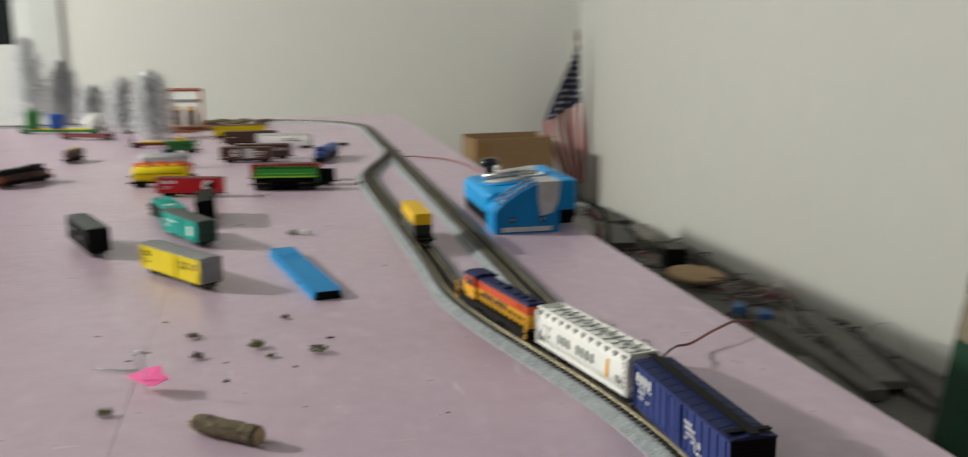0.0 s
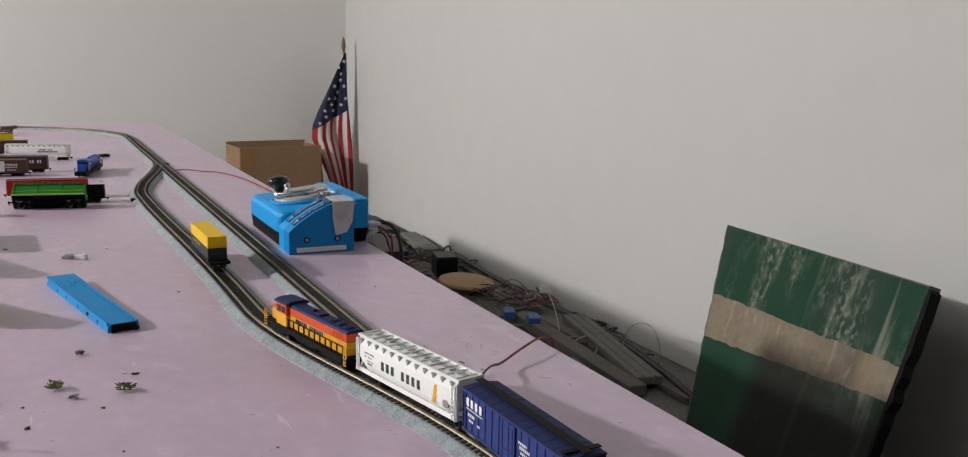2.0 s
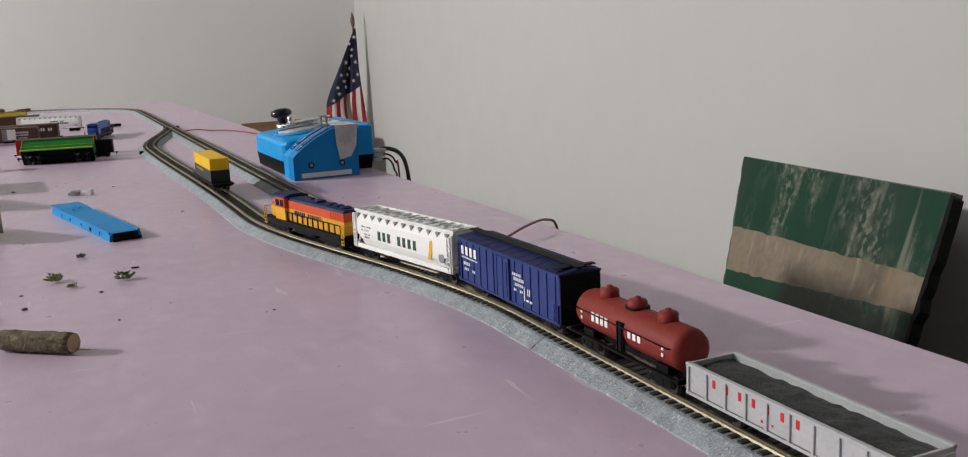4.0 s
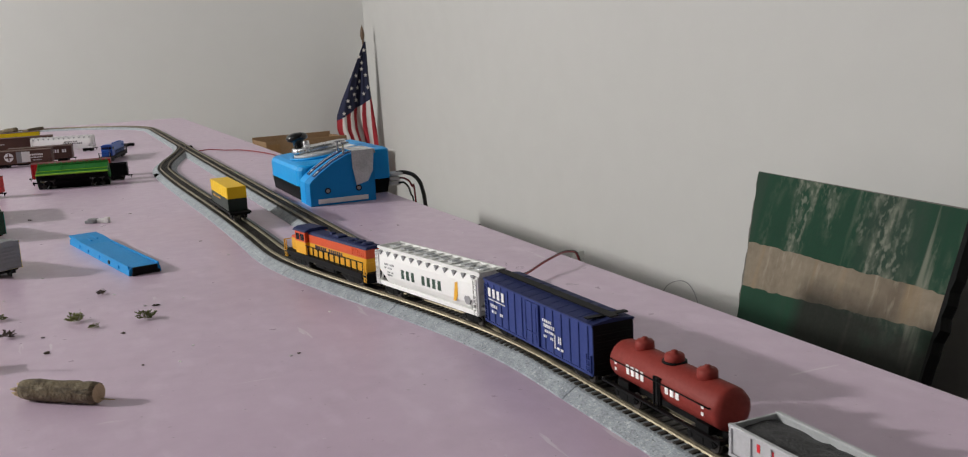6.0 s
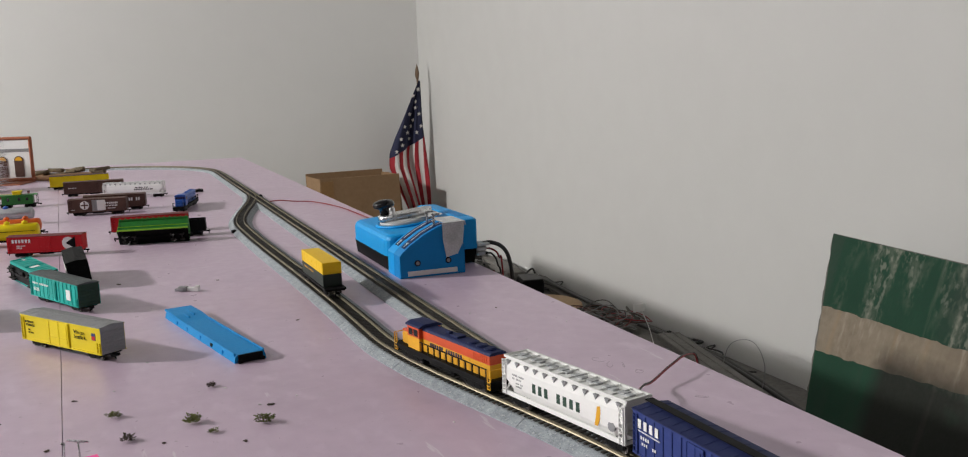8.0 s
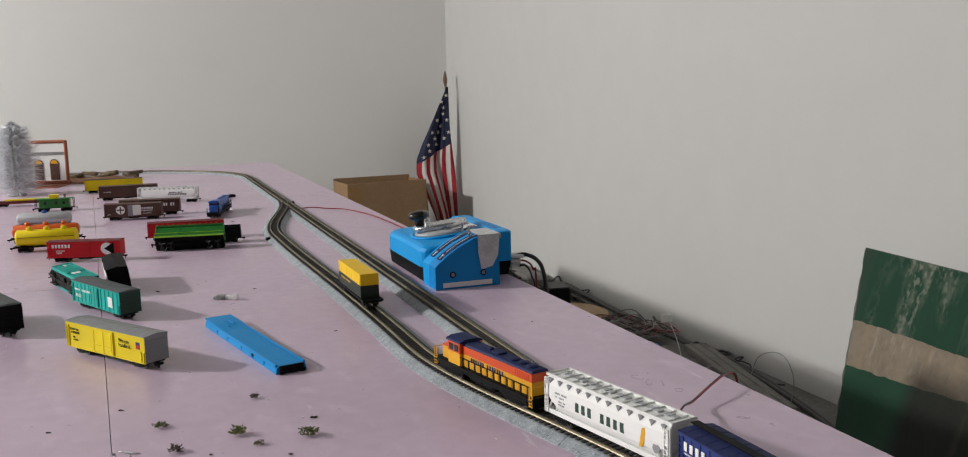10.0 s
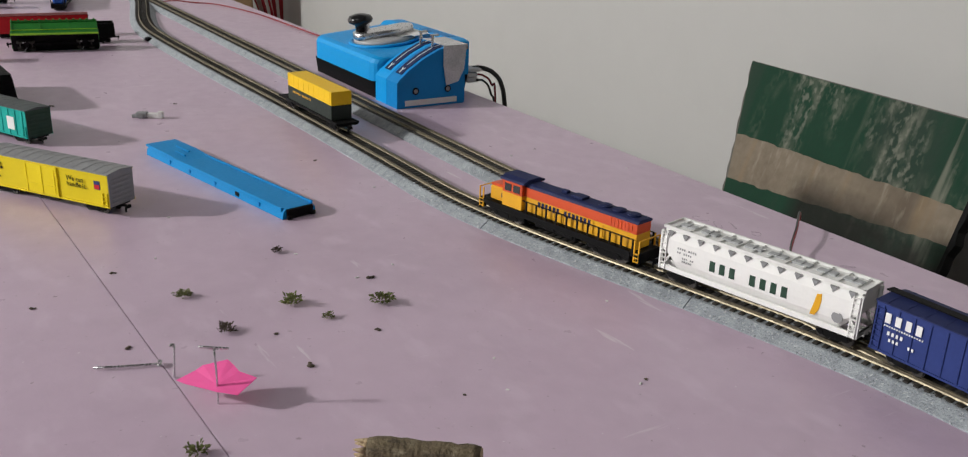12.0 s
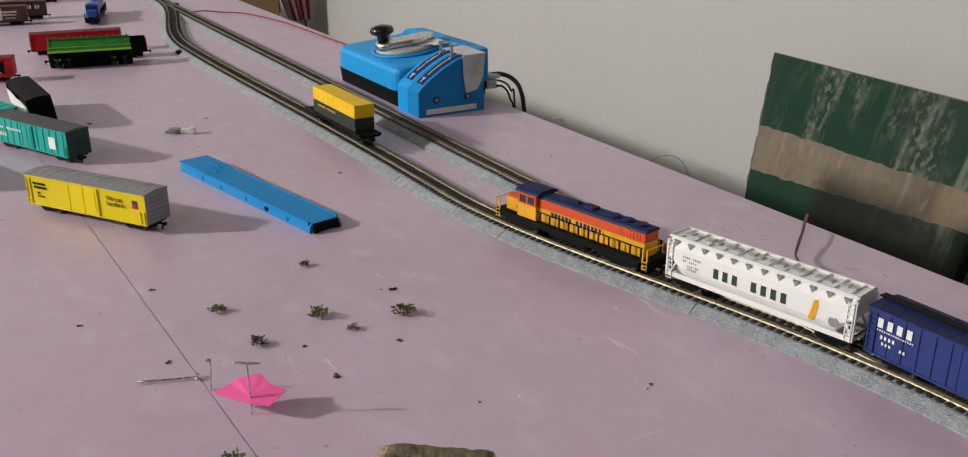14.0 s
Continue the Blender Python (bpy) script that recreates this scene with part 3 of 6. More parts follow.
def boxcar(m, length, paint, roof, label, ends=None, ribs=0, door=24.0, group="parked freight cars", letters=(), ink=None, top=26.5, walkway=None, door_paint=None, category="boxcar", width=19.0):
    car = thing("boxcar", m, label, category, group)
    L, w = length / 2, width / 2
    part("underframe", Shape().box(-L + 1, L - 1, -w + 2.5, w - 2.5, 4.6, 6.2).box(-L + 20, L - 20, -1.6, 1.6, 3.0, 4.8).box(-8, 8, 2, 6, 2.6, 4.8, 0.5), BLACK, car)
    part("body", Shape().box(-L, L, -w, w, 5.8, top - 1.0, 0.25), paint, car)
    if ends:
        for s in (-1, 1):
            e = Shape()
            a, b = sorted((s * (L - 0.3), s * (L + 0.35)))
            panel = part("end_panel", e.box(a, b, -w + 0.2, w - 0.2, 6, top - 1.1), ends, car)
            for k in range(6):
                z = 7.5 + k * (top - 10) / 6
                a, b = sorted((s * (L + 0.3), s * (L + 0.8)))
                part("end_rib", Shape().box(a, b, -w + 1.2, w - 1.2, z, z + 1.3, 0.2), ends, panel)
    for s in (-1, 1):
        g = Shape()
        ya, yb = sorted((s * w, s * (w + 0.45)))
        g.box(-L, L, ya, yb, 5.6, 6.6).box(-L, L, ya, yb, top - 1.9, top - 1.1)
        for i in range(ribs):
            x = -L + (i + 0.5) * length / ribs
            if abs(x) > door / 2 + 1:
                g.box(x - 0.45, x + 0.45, ya, yb, 6.6, top - 1.9, 0.1)
        for e2 in (-1, 1):
            x = e2 * (L - 2.6)
            ladder(g, x, s * w, 6, top - 3 if e2 == s else 14, 3.2, s * 0.7)
        part("side_frame", g, paint, car)
    for s in (-1, 1):
        d = Shape()
        ya, yb = sorted((s * (w - 0.1), s * (w + 0.75)))
        d.box(-door / 2, door / 2, ya, yb, 6.7, top - 2.2, 0.15)
        ya, yb = sorted((s * (w + 0.7), s * (w + 1.05)))
        d.box(-door / 2, -door / 2 + 0.7, ya, yb, 6.7, top - 2.2).box(door / 2 - 0.7, door / 2, ya, yb, 6.7, top - 2.2).box(-0.35, 0.35, ya, yb, 6.7, top - 2.2)
        d.box(-door / 2, door / 2, ya, yb, 11.5, 12.1).box(-door / 2 + 2, -door / 2 + 2.5, ya, yb, 8, top - 4)
        part("door", d, door_paint or paint, car)
    r = Shape().prism([(-w - 0.5, top - 1.15), (w + 0.5, top - 1.15), (w + 0.5, top - 0.7), (0, top + 0.6), (-w - 0.5, top - 0.7)], -L - 0.5, L + 0.5)
    k = max(6, int(length / 7.5))
    for i in range(k):
        x = -L + (i + 0.5) * length / k
        r.prism([(-w - 0.3, top - 0.72), (w + 0.3, top - 0.72), (w + 0.2, top - 0.52), (0, top + 0.76), (-w - 0.2, top - 0.52)], x - 0.6, x + 0.6)
    part("roof", r, roof, car)
    if walkway:
        part("running_board", Shape().box(-L - 1.5, L + 1.5, -2.2, 2.2, top + 1.2, top + 1.7).box(-L + 3, -L + 6, -w, w, top + 0.6, top + 1.1), walkway, car)
    if letters:
        bars(car, letters, ink or BLACK, w + 0.5)
    run_gear(car, length)
    return car


def hopper_car(m, length, paint, label, group, letters=(), ink=None, mark=None):
    car = thing("covered_hopper", m, label, "hopper car", group)
    L, w, top = length / 2, 9.6, 27.0
    side = [(-w + 2.6, 8), (-w + 0.4, 12), (-w, 16), (-w + 0.2, 22), (-w + 1.6, 25.6), (-w + 3.4, top), (w - 3.4, top), (w - 1.6, 25.6), (w - 0.2, 22), (w, 16), (w - 0.4, 12), (w - 2.6, 8)]
    b = Shape().prism(side, -L + 9, L - 9)
    for s in (-1, 1):
        inner, outer = s * (L - 9), s * (L - 1.2)
        n = len(side)
        p = [(inner, u, z) for u, z in side] + [(outer, u * 0.98, max(z, 16.5)) for u, z in side]
        b.add(p, [(i, (i + 1) % n, n + (i + 1) % n, n + i) for i in range(n)] + [tuple(range(n, 2 * n))])
    part("body", b, paint, car)
    sill = Shape().box(-L, L, -w + 0.2, -w + 1.6, 6.2, 8.6, 0.2).box(-L, L, w - 1.6, w - 0.2, 6.2, 8.6, 0.2).box(-L, L, -2, 2, 5.2, 8.2)
    for s in (-1, 1):
        for x in (-L + 0.6, L - 0.6):
            sill.box(x - 0.7, x + 0.7, s * (w - 0.9) - 0.7, s * (w - 0.9) + 0.7, 6.4, top - 1.4)
            sill.box(x - 0.5, x + 0.5, -w + 1, w - 1, 6.4, 8.4)
            ladder(sill, x * 0.965, s * (w - 0.3), 6.4, top - 2, 2.8, s * 0.7)
            e = 1 if x > 0 else -1
            sill.prism([(-0.5, 0), (0.5, 0), (0.5, 13), (-0.5, 13)], -0.5, 0.5, "y", False, Matrix.Translation((x - e * 1, s * (w - 2.5), 8)) @ Matrix.Rotation(e * -0.5, 4, "Y"))
    part("sill", sill, paint, car)
    for x in (-L * 0.48, -L * 0.16, L * 0.16, L * 0.48):
        chute = Shape().add([(x - 6, -6.5, 8.4), (x + 6, -6.5, 8.4), (x + 6, 6.5, 8.4), (x - 6, 6.5, 8.4), (x - 2, -4, 3.6), (x + 2, -4, 3.6), (x + 2, 4, 3.6), (x - 2, 4, 3.6)], [(0, 1, 2, 3), (4, 7, 6, 5), (0, 4, 5, 1), (1, 5, 6, 2), (2, 6, 7, 3), (3, 7, 4, 0)])
        part("discharge_chute", chute, paint, car)
    roof = Shape().box(-L, L, -w + 1.6, -w + 2.6, top - 0.4, top + 0.9).box(-L, L, w - 2.6, w - 1.6, top - 0.4, top + 0.9)
    for x in (-L + 0.3, L - 0.7):
        roof.box(x, x + 0.6, -w + 1.6, w - 1.6, top - 0.2, top + 0.9)
    for i in range(12):
        x = -L + 5 + i * (length - 10) / 11
        for s in (-1, 1):
            a, b2 = sorted((s * (w - 1.9), s * (w - 0.55)))
            # Solid grey wedges stand for the shade in the open gussets.
            part("gusset_recess", Shape().prism([(x - 1.7, 25.9), (x + 1.7, 25.9), (x, 23.2)], a, b2, "y"), GREY, car, "grey triangular wedge standing for the shaded recess under the roof edge")
        roof.box(x - 0.3, x + 0.3, -w + 2.4, w - 2.4, top + 0.1, top + 0.7)
    part("roof_rail", roof, paint, car)
    for i in range(8):
        x = -L + 9 + i * (length - 18) / 7
        hatch = Shape().box(x - 4.4, x + 4.4, -2.1, 2.1, top - 0.1, top + 0.9, 0.3)
        hatch.box(x - 0.5, x + 0.5, -2.6, 2.6, top + 0.8, top + 1.2)
        part("roof_hatch", hatch, GREY_PLASTIC, car, "pale grey roof hatch")
    if letters:
        bars(car, letters, ink, w - 0.05)
    if mark:
        for e in (-1, 1):
            ya, yb = sorted((e * (w - 0.3), e * (w + 0.05)))
            blade = [(-e * (L - x), z) for x, z in ((21.4, 10.6), (19.2, 10.8), (17.6, 14.0), (17.0, 18.0), (17.4, 21.0), (19.4, 20.4), (20.2, 16.0))]
            part("stripe_mark", Shape().prism(blade, ya, yb, "y"), mark, car, "yellow leaf-shaped mark")
        for e in (-1, 1):
            seal = Shape().rod((-e * (L - 9.4), 13.2), 2.5, *sorted((e * (w - 1.2), e * (w - 0.1))), "y", 14)
            part("round_mark", seal, GREY, car, "round grey mark near the end")
        bars(car, [(40, 18.6, 0.9, 0.9, 0.3, "xxxx xxxx"), (40, 16.6, 0.9, 0.9, 0.3, "xx xxxx"), (37, 14.4, 0.8, 0.8, 0.3, "xxx xx"), (37, 12.8, 0.8, 0.8, 0.3, "xxxxx")], GREY, w - 0.05)
    run_gear(car, length, 11)
    return car


def tank_car(m, length, paint, label, group="parked freight cars", domes=3, under=None, r=8.2, letters=(), ink=None, dome_paint=None, band=None):
    car = thing("tank_car", m, label, "tank car", group)
    L, zc = length / 2, 7.2 + r
    t = Shape()
    T = Matrix.Translation((0, 0, zc)) @ Matrix.Rotation(math.pi / 2, 4, "Y")
    t.lathe([(r * 0.25, -L + 2.2), (r * 0.7, -L + 2.8), (r * 0.93, -L + 4), (r, -L + 5.5), (r, L - 5.5), (r * 0.93, L - 4), (r * 0.7, L - 2.8), (r * 0.25, L - 2.2)], 24, T)
    part("tank", t, paint, car)
    for x in {1: (0,), 3: (-length * 0.26, 0, length * 0.26)}[domes]:
        part("dome", Shape().lathe([(3.7, zc + r - 1.4), (3.6, zc + r + 2), (3.1, zc + r + 2.7), (1.2, zc + r + 3.0), (1.1, zc + r + 3.8), (0.5, zc + r + 4)], 16, Matrix.Translation((x, 0, 0))), dome_paint or paint, car)
    f = Shape().box(-L, L, -2.4, 2.4, 5.0, 7.6).box(-L, -L + 2, -8.5, 8.5, 5.6, 7.4, 0.2).box(L - 2, L, -8.5, 8.5, 5.6, 7.4, 0.2)
    for x in (-L + 12, L - 12):
        f.box(x - 3.5, x + 3.5, -6.5, 6.5, 6.4, 9)
    for s in (-1, 1):
        f.box(-L, L, s * 8 - 0.8, s * 8 + 0.8, 6.2, 6.9)
    part("frame", f, under or BLACK, car)
    rail = Shape()
    for s in (-1, 1):
        y = s * (r + 0.6)
        rail.tube([(-L + 6, y, zc + 1.5), (0, y, zc + 1.6), (L - 6, y, zc + 1.5)], 0.25, 5, 2)
        for x in (-L + 6, 0, L - 6):
            rail.box(x - 0.2, x + 0.2, min(y, s * (r - 0.6)), max(y, s * (r - 0.6)), zc + 1.3, zc + 1.7)
    part("handrail", rail, under or BLACK, car)
    if band:
        b = Shape()
        for s in (-1, 1):
            b.box(-1.4, -1.0, s * (r + 0.5) - 0.2, s * (r + 0.5) + 0.2, 6.5, zc + 3).box(1.0, 1.4, s * (r + 0.5) - 0.2, s * (r + 0.5) + 0.2, 6.5, zc + 3)
            b.box(-2.1, 2.1, s * (r - 0.2) - 0.5, s * (r - 0.2) + 0.5, 8, zc + 3)
        b.lathe([(4.6, zc + r - 0.4), (4.6, zc + r + 0.2)], 16)
        part("centre_ladder", b, band, car, "dark ladder with a platform")
    if letters:
        bars(car, letters, ink, r + 0.05)
    run_gear(car, length, 13)
    return car


def gondola_car(m, length, paint, label, group, load=None, letters=(), ink=None, ribs=9, high=17.0, inside=None, w=9.5):
    car = thing("gondola_car", m, label, "gondola car", group)
    L = length / 2
    part("floor_pan", Shape().box(-L, L, -w, w, 5.6, 7.0, 0.2).box(-L + 18, L - 18, -2, 2, 3, 5.6), BLACK, car)
    for s in (-1, 1):
        g = Shape()
        ya, yb = sorted((s * (w - 0.9), s * w))
        g.box(-L, L, ya, yb, 5.8, high, 0.1)
        ya, yb = sorted((s * (w - 1.1), s * (w + 0.6)))
        g.box(-L, L, ya, yb, high - 0.9, high + 0.3, 0.2).box(-L, L, *sorted((s * w, s * (w + 0.4))), 5.6, 6.6)
        for i in range(ribs):
            x = -L + 1 + i * (length - 2) / (ribs - 1)
            g.box(x - 0.55, x + 0.55, *sorted((s * w, s * (w + 0.6))), 6.4, high - 0.7, 0.1)
        part("side", g, paint, car)
        e = Shape()
        a, b = sorted((s * (L - 0.9), s * L))
        e.box(a, b, -w + 0.9, w - 0.9, 5.8, high, 0.1)
        for k in range(3):
            a, b = sorted((s * L, s * (L + 0.7)))
            e.box(a, b, -w + 1, w - 1, 7.2 + k * 3, 8.6 + k * 3, 0.2)
        part("end", e, paint, car)
    if load:
        n, p = 26, []
        rnd = random.Random(5)
        for i in range(n):
            for j in range(7):
                x, y = -L + 1 + i * (length - 2) / (n - 1), -w + 1 + j * (2 * w - 2) / 6
                hump = 1.6 * math.sin(math.pi * j / 6) * (0.7 + 0.3 * math.cos(i * 0.9))
                p.append((x, y, high - 2.2 + hump + rnd.uniform(-0.45, 0.45)))
        part("coal_load", Shape().add(p, [(i * 7 + j, (i + 1) * 7 + j, (i + 1) * 7 + j + 1, i * 7 + j + 1) for i in range(n - 1) for j in range(6)], False), load, car, "black coal load")
    if letters:
        bars(car, letters, ink, w + 0.05)
    run_gear(car, length, 13)
    return car


def log_shape(length, r, seed, n=14, rings=14, at=(0, 0, 0), turn=0.0):
    """A bark-covered stick, knobbly, along x."""
    rnd = random.Random(seed)
    s, p = Shape(), []
    for i in range(rings):
        x = -length / 2 + i * length / (rings - 1) + (rnd.uniform(-0.5, 0.5) if 0 < i < rings - 1 else 0)
        q = r * (1 + rnd.uniform(-0.07, 0.07) + 0.05 * math.sin(i * 0.8 + seed))
        for k in range(n):
            a = 2 * math.pi * k / n
            d = q * (1 + rnd.uniform(-0.07, 0.07))
            p.append((x, d * math.cos(a), d * math.sin(a)))
    f = [(j * n + i, j * n + (i + 1) % n, (j + 1) * n + (i + 1) % n, (j + 1) * n + i) for j in range(rings - 1) for i in range(n)]
    f += [tuple(range(n))[::-1], tuple(range((rings - 1) * n, rings * n))]
    return s.add(p, f, True, Matrix.Translation(at) @ Matrix.Rotation(turn, 4, "Z"))


def locomotive(m, length, label, group, low, band, roof, rails, letters=(), ink=None, chassis=None):
    """A road-switcher diesel; the cab is towards +x."""
    car = thing("diesel_locomotive", m, label, "locomotive", group)
    L = length / 2
    ch = Shape().box(-L + 2, L - 2, -8.6, 8.6, 6.6, 9.0, 0.2).box(-15, 15, -6.8, 6.8, 2.2, 6.8, 0.8)
    for s in (-1, 1):
        ch.box(-13, -2, s * 6.6 - 0.7, s * 6.6 + 0.7, 2.6, 6.2, 0.5).box(0, 13, s * 6.6 - 0.7, s * 6.6 + 0.7, 3, 6.4, 0.5)
        ch.box(-L + 7, L - 7, *sorted((s * 7.4, s * 8.9)), 5.6, 9.0, 0.2).box(-L + 8, -L + 36, *sorted((s * 4, s * 7.2)), 2.4, 6.8, 0.6).box(L - 36, L - 8, *sorted((s * 4, s * 7.2)), 2.4, 6.8, 0.6)
    part("chassis", ch, chassis or BLACK, car)
    w = 5.6
    hood = Shape().box(-L + 6, L - 34, -w, w, 9, 17, 0.2)
    nose = Shape().box(L - 19, L - 7, -w, w, 9, 17.0, 0.9)
    part("hood_lower", hood, low, car)
    part("nose", nose, low, car)
    part("hood_upper", Shape().box(-L + 6, L - 34, -w - 0.05, w + 0.05, 17, 22.6, 0.3), band, car)
    part("nose_top", Shape().box(L - 18.6, L - 7.4, -w - 0.05, w + 0.05, 17, 18.8, 0.8), band, car)
    part("cab_lower", Shape().box(L - 34, L - 19, -8, 8, 9, 17, 0.2), low, car)
    part("cab_upper", Shape().box(L - 34, L - 19, -8.05, 8.05, 17, 24.0, 0.3), band, car)
    part("cab_roof", Shape().prism([(-8.6, 23.9), (8.6, 23.9), (8.2, 25.0), (4.5, 26.3), (-4.5, 26.3), (-8.2, 25.0)], L - 35.5, L - 17.5), roof, car)
    for s in (-1, 1):
        for x0, x1 in ((L - 32.4, L - 27.4), (L - 26, L - 21)):
            part("cab_window", Shape().box(x0, x1, *sorted((s * 7.8, s * 8.25)), 18.2, 22.4), DARK_GLASS, car, "dark cab window")
    for y0, y1 in ((-7, -3.6), (-2.9, -0.3), (0.3, 2.9), (3.6, 7)):
        part("cab_window", Shape().box(L - 19.2, L - 18.85, y0, y1, 19.4, 22.6), DARK_GLASS, car, "dark cab window")
    rf = Shape().prism([(-w - 0.3, 22.5), (w + 0.3, 22.5), (w - 0.3, 23.8), (w - 1.6, 24.4), (-w + 1.6, 24.4), (-w + 0.3, 23.8)], -L + 5.6, L - 34)
    for x in (-L + 13, -L + 22, -L + 31):
        rf.rod((x, 0), 3.6, 24.3, 25.2, "z", 18)
        rf.rod((x, 0), 2.6, 25.1, 25.5, "z", 18)
    rf.box(-L + 44, -L + 52, -3.2, 3.2, 24.3, 25.6, 0.3).box(-L + 56, -L + 60, -1.4, 1.4, 24.3, 26.0, 0.2)
    part("hood_roof", rf, roof, car)
    grille = Shape()
    for s in (-1, 1):
        for i in range(7):
            grille.box(-L + 9 + i * 2.2, -L + 10.4 + i * 2.2, *sorted((s * w, s * (w + 0.3))), 18, 21.8)
        for i in range(6):
            x = -L + 27 + i * 6.6
            if x < L - 38:
                part("hood_door", Shape().box(x, x + 5.4, *sorted((s * w, s * (w + 0.28))), 9.6, 16.6, 0.1), low, car)
    part("grille", grille, band, car)
    hr = {-1: Shape(), 1: Shape()}
    for s in (-1, 1):
        y = s * 8.3
        side = Shape().box(-L + 5, L - 35, y - 0.25, y + 0.25, 15.2, 15.7)
        k = -L + 6
        while k < L - 35:
            side.box(k - 0.45, k + 0.45, y - 0.3, y + 0.3, 8.8, 15.5)
            k += 7.2
        part("side_rail", side, BLACK, car, "dark walkway railing")
        for e in (-1, 1):
            hr[e].box(*sorted((e * (L - 1.6), e * (L - 2.3))), y - 0.3, y + 0.3, 4.0, 15.5).box(*sorted((e * (L - 4.4), e * (L - 5.1))), y - 0.3, y + 0.3, 4.0, 15.5)
            for z in (4.4, 6.4, 8.4):
                hr[e].box(*sorted((e * (L - 1.8), e * (L - 5))), y - 0.9, y + 0.5, z, z + 0.5)
    for e in (-1, 1):
        hr[e].box(*sorted((e * (L - 1.6), e * (L - 2.2))), -8.3, 8.3, 15.2, 15.7)
        part("pilot", Shape().box(*sorted((e * (L - 1.4), e * (L - 3.4))), -8.6, 8.6, 3.4, 9.2, 0.2), BLACK, car)
    for e in (-1, 1):
        part("end_railing", hr[e], rails, car)
    if letters:
        bars(car, letters, ink, w + 0.28)
    for s in (-1, 1):
        t = part("truck", TRUCK_MESH, BLACK, car)
        t.location = (s * (L - 22) * 0.001, 0, 0)
        t.scale = (1.35, 1.15, 1.0)
        for x in (-5.6, 5.6):
            part("wheelset", WHEEL_MESH, WHEEL, t).location = (x * 0.001, 0, 0)
        c = part("coupler", COUPLER_MESH, BLACK, car)
        c.location = (s * (L - 1) * 0.001, 0, 0)
        c.rotation_euler = (0, 0, 0 if s > 0 else math.pi)
    return car


def on_siding(front, length):
    """The pose of a car on the siding whose front stands at y = front; +x is ahead."""
    a, b = front - length * 0.2, front - length * 0.8
    pa, pb = Vector((side_x(a), a)), Vector((side_x(b), b))
    c, d = (pa + pb) / 2, pa - pb
    return pose(c.x * 0.001, c.y * 0.001, RAIL_TOP * 0.001, 0, 0, math.degrees(math.atan2(d.y, d.x)))


TRAIN = "cars of the train"
locomotive(on_siding(-50, 116), 116, "orange and yellow diesel locomotive with dark blue roof on the siding", TRAIN, GOLD, VERMILION, LOCO_BLUE, GOLD,
           [(14, 13.6, 2.2, 3.0, 0.5, "onnene onneneo"), (41.5, 12.0, 1.6, 2.4, 0.5, "ono")], LOCO_BLUE)
hopper_car(on_siding(-173, 100), 100, WHITE, "white covered hopper car with green lettering on the siding", TRAIN,
           [(22, 13.4, 3.9, 5.0, 1.3, "eoo line")], DARK_GREEN, GOLD)
boxcar(on_siding(-279, 96), 96, NAVY, LOCO_BLUE, "navy blue ribbed boxcar with white lettering on the siding", BLACK, 14, 12, TRAIN,
       [(43, 19.0, 3.4, 4.2, 1.1, "nexe"), (43, 17.4, 0.8, 0.7, 0.3, "xxxxxxxxxxxxxxxx"), (41, 14.2, 1.4, 1.6, 0.5, "xono"), (40, 11.6, 1.2, 1.3, 0.5, "oxo  xx"),
        (-9, 19.2, 1.2, 1.2, 0.4, "eoonn"), (-10, 17.0, 1.2, 1.5, 0.4, "nonnoe"), (-11, 14.8, 1.2, 1.2, 0.4, "loeno"), (-10, 12.4, 0.9, 1.1, 0.5, "oe  eo"), (-19, 9.6, 0.9, 6.0, 0.7, "o"), (-21, 9.6, 2.6, 1.0, 0.4, "nn"), (-22, 12.4, 1.0, 3.0, 0.6, "oo")], WHITE, 27.5, BLACK)
tank_car(on_siding(-381, 72), 72, OXIDE, "oxide red three-dome tank car with white lettering on the siding", TRAIN, 3, BLACK, 7.7,
         [(19.5, 13.5, 2.6, 3.6, 0.5, "noxi"), (-5.0, 13.5, 2.6, 2.8, 0.5, "eoo"), (27.5, 15, 1.6, 1.2, 0.2, "x"), (27.5, 12.6, 1.6, 1.2, 0.2, "x"), (-25.5, 15, 1.6, 1.2, 0.2, "x"), (-25.5, 12.6, 1.6, 1.2, 0.2, "x")], WHITE, None, BLACK)
gondola_car(on_siding(-459, 84), 84, SILVER, "silver-grey gondola car loaded with black coal", TRAIN, COAL,
            [(29, 11.4, 1.8, 2.6, 4.2, "eoxnene"), (7, 8.2, 1.0, 0.8, 1.2, "xxx")], RED, 10, 15.8)


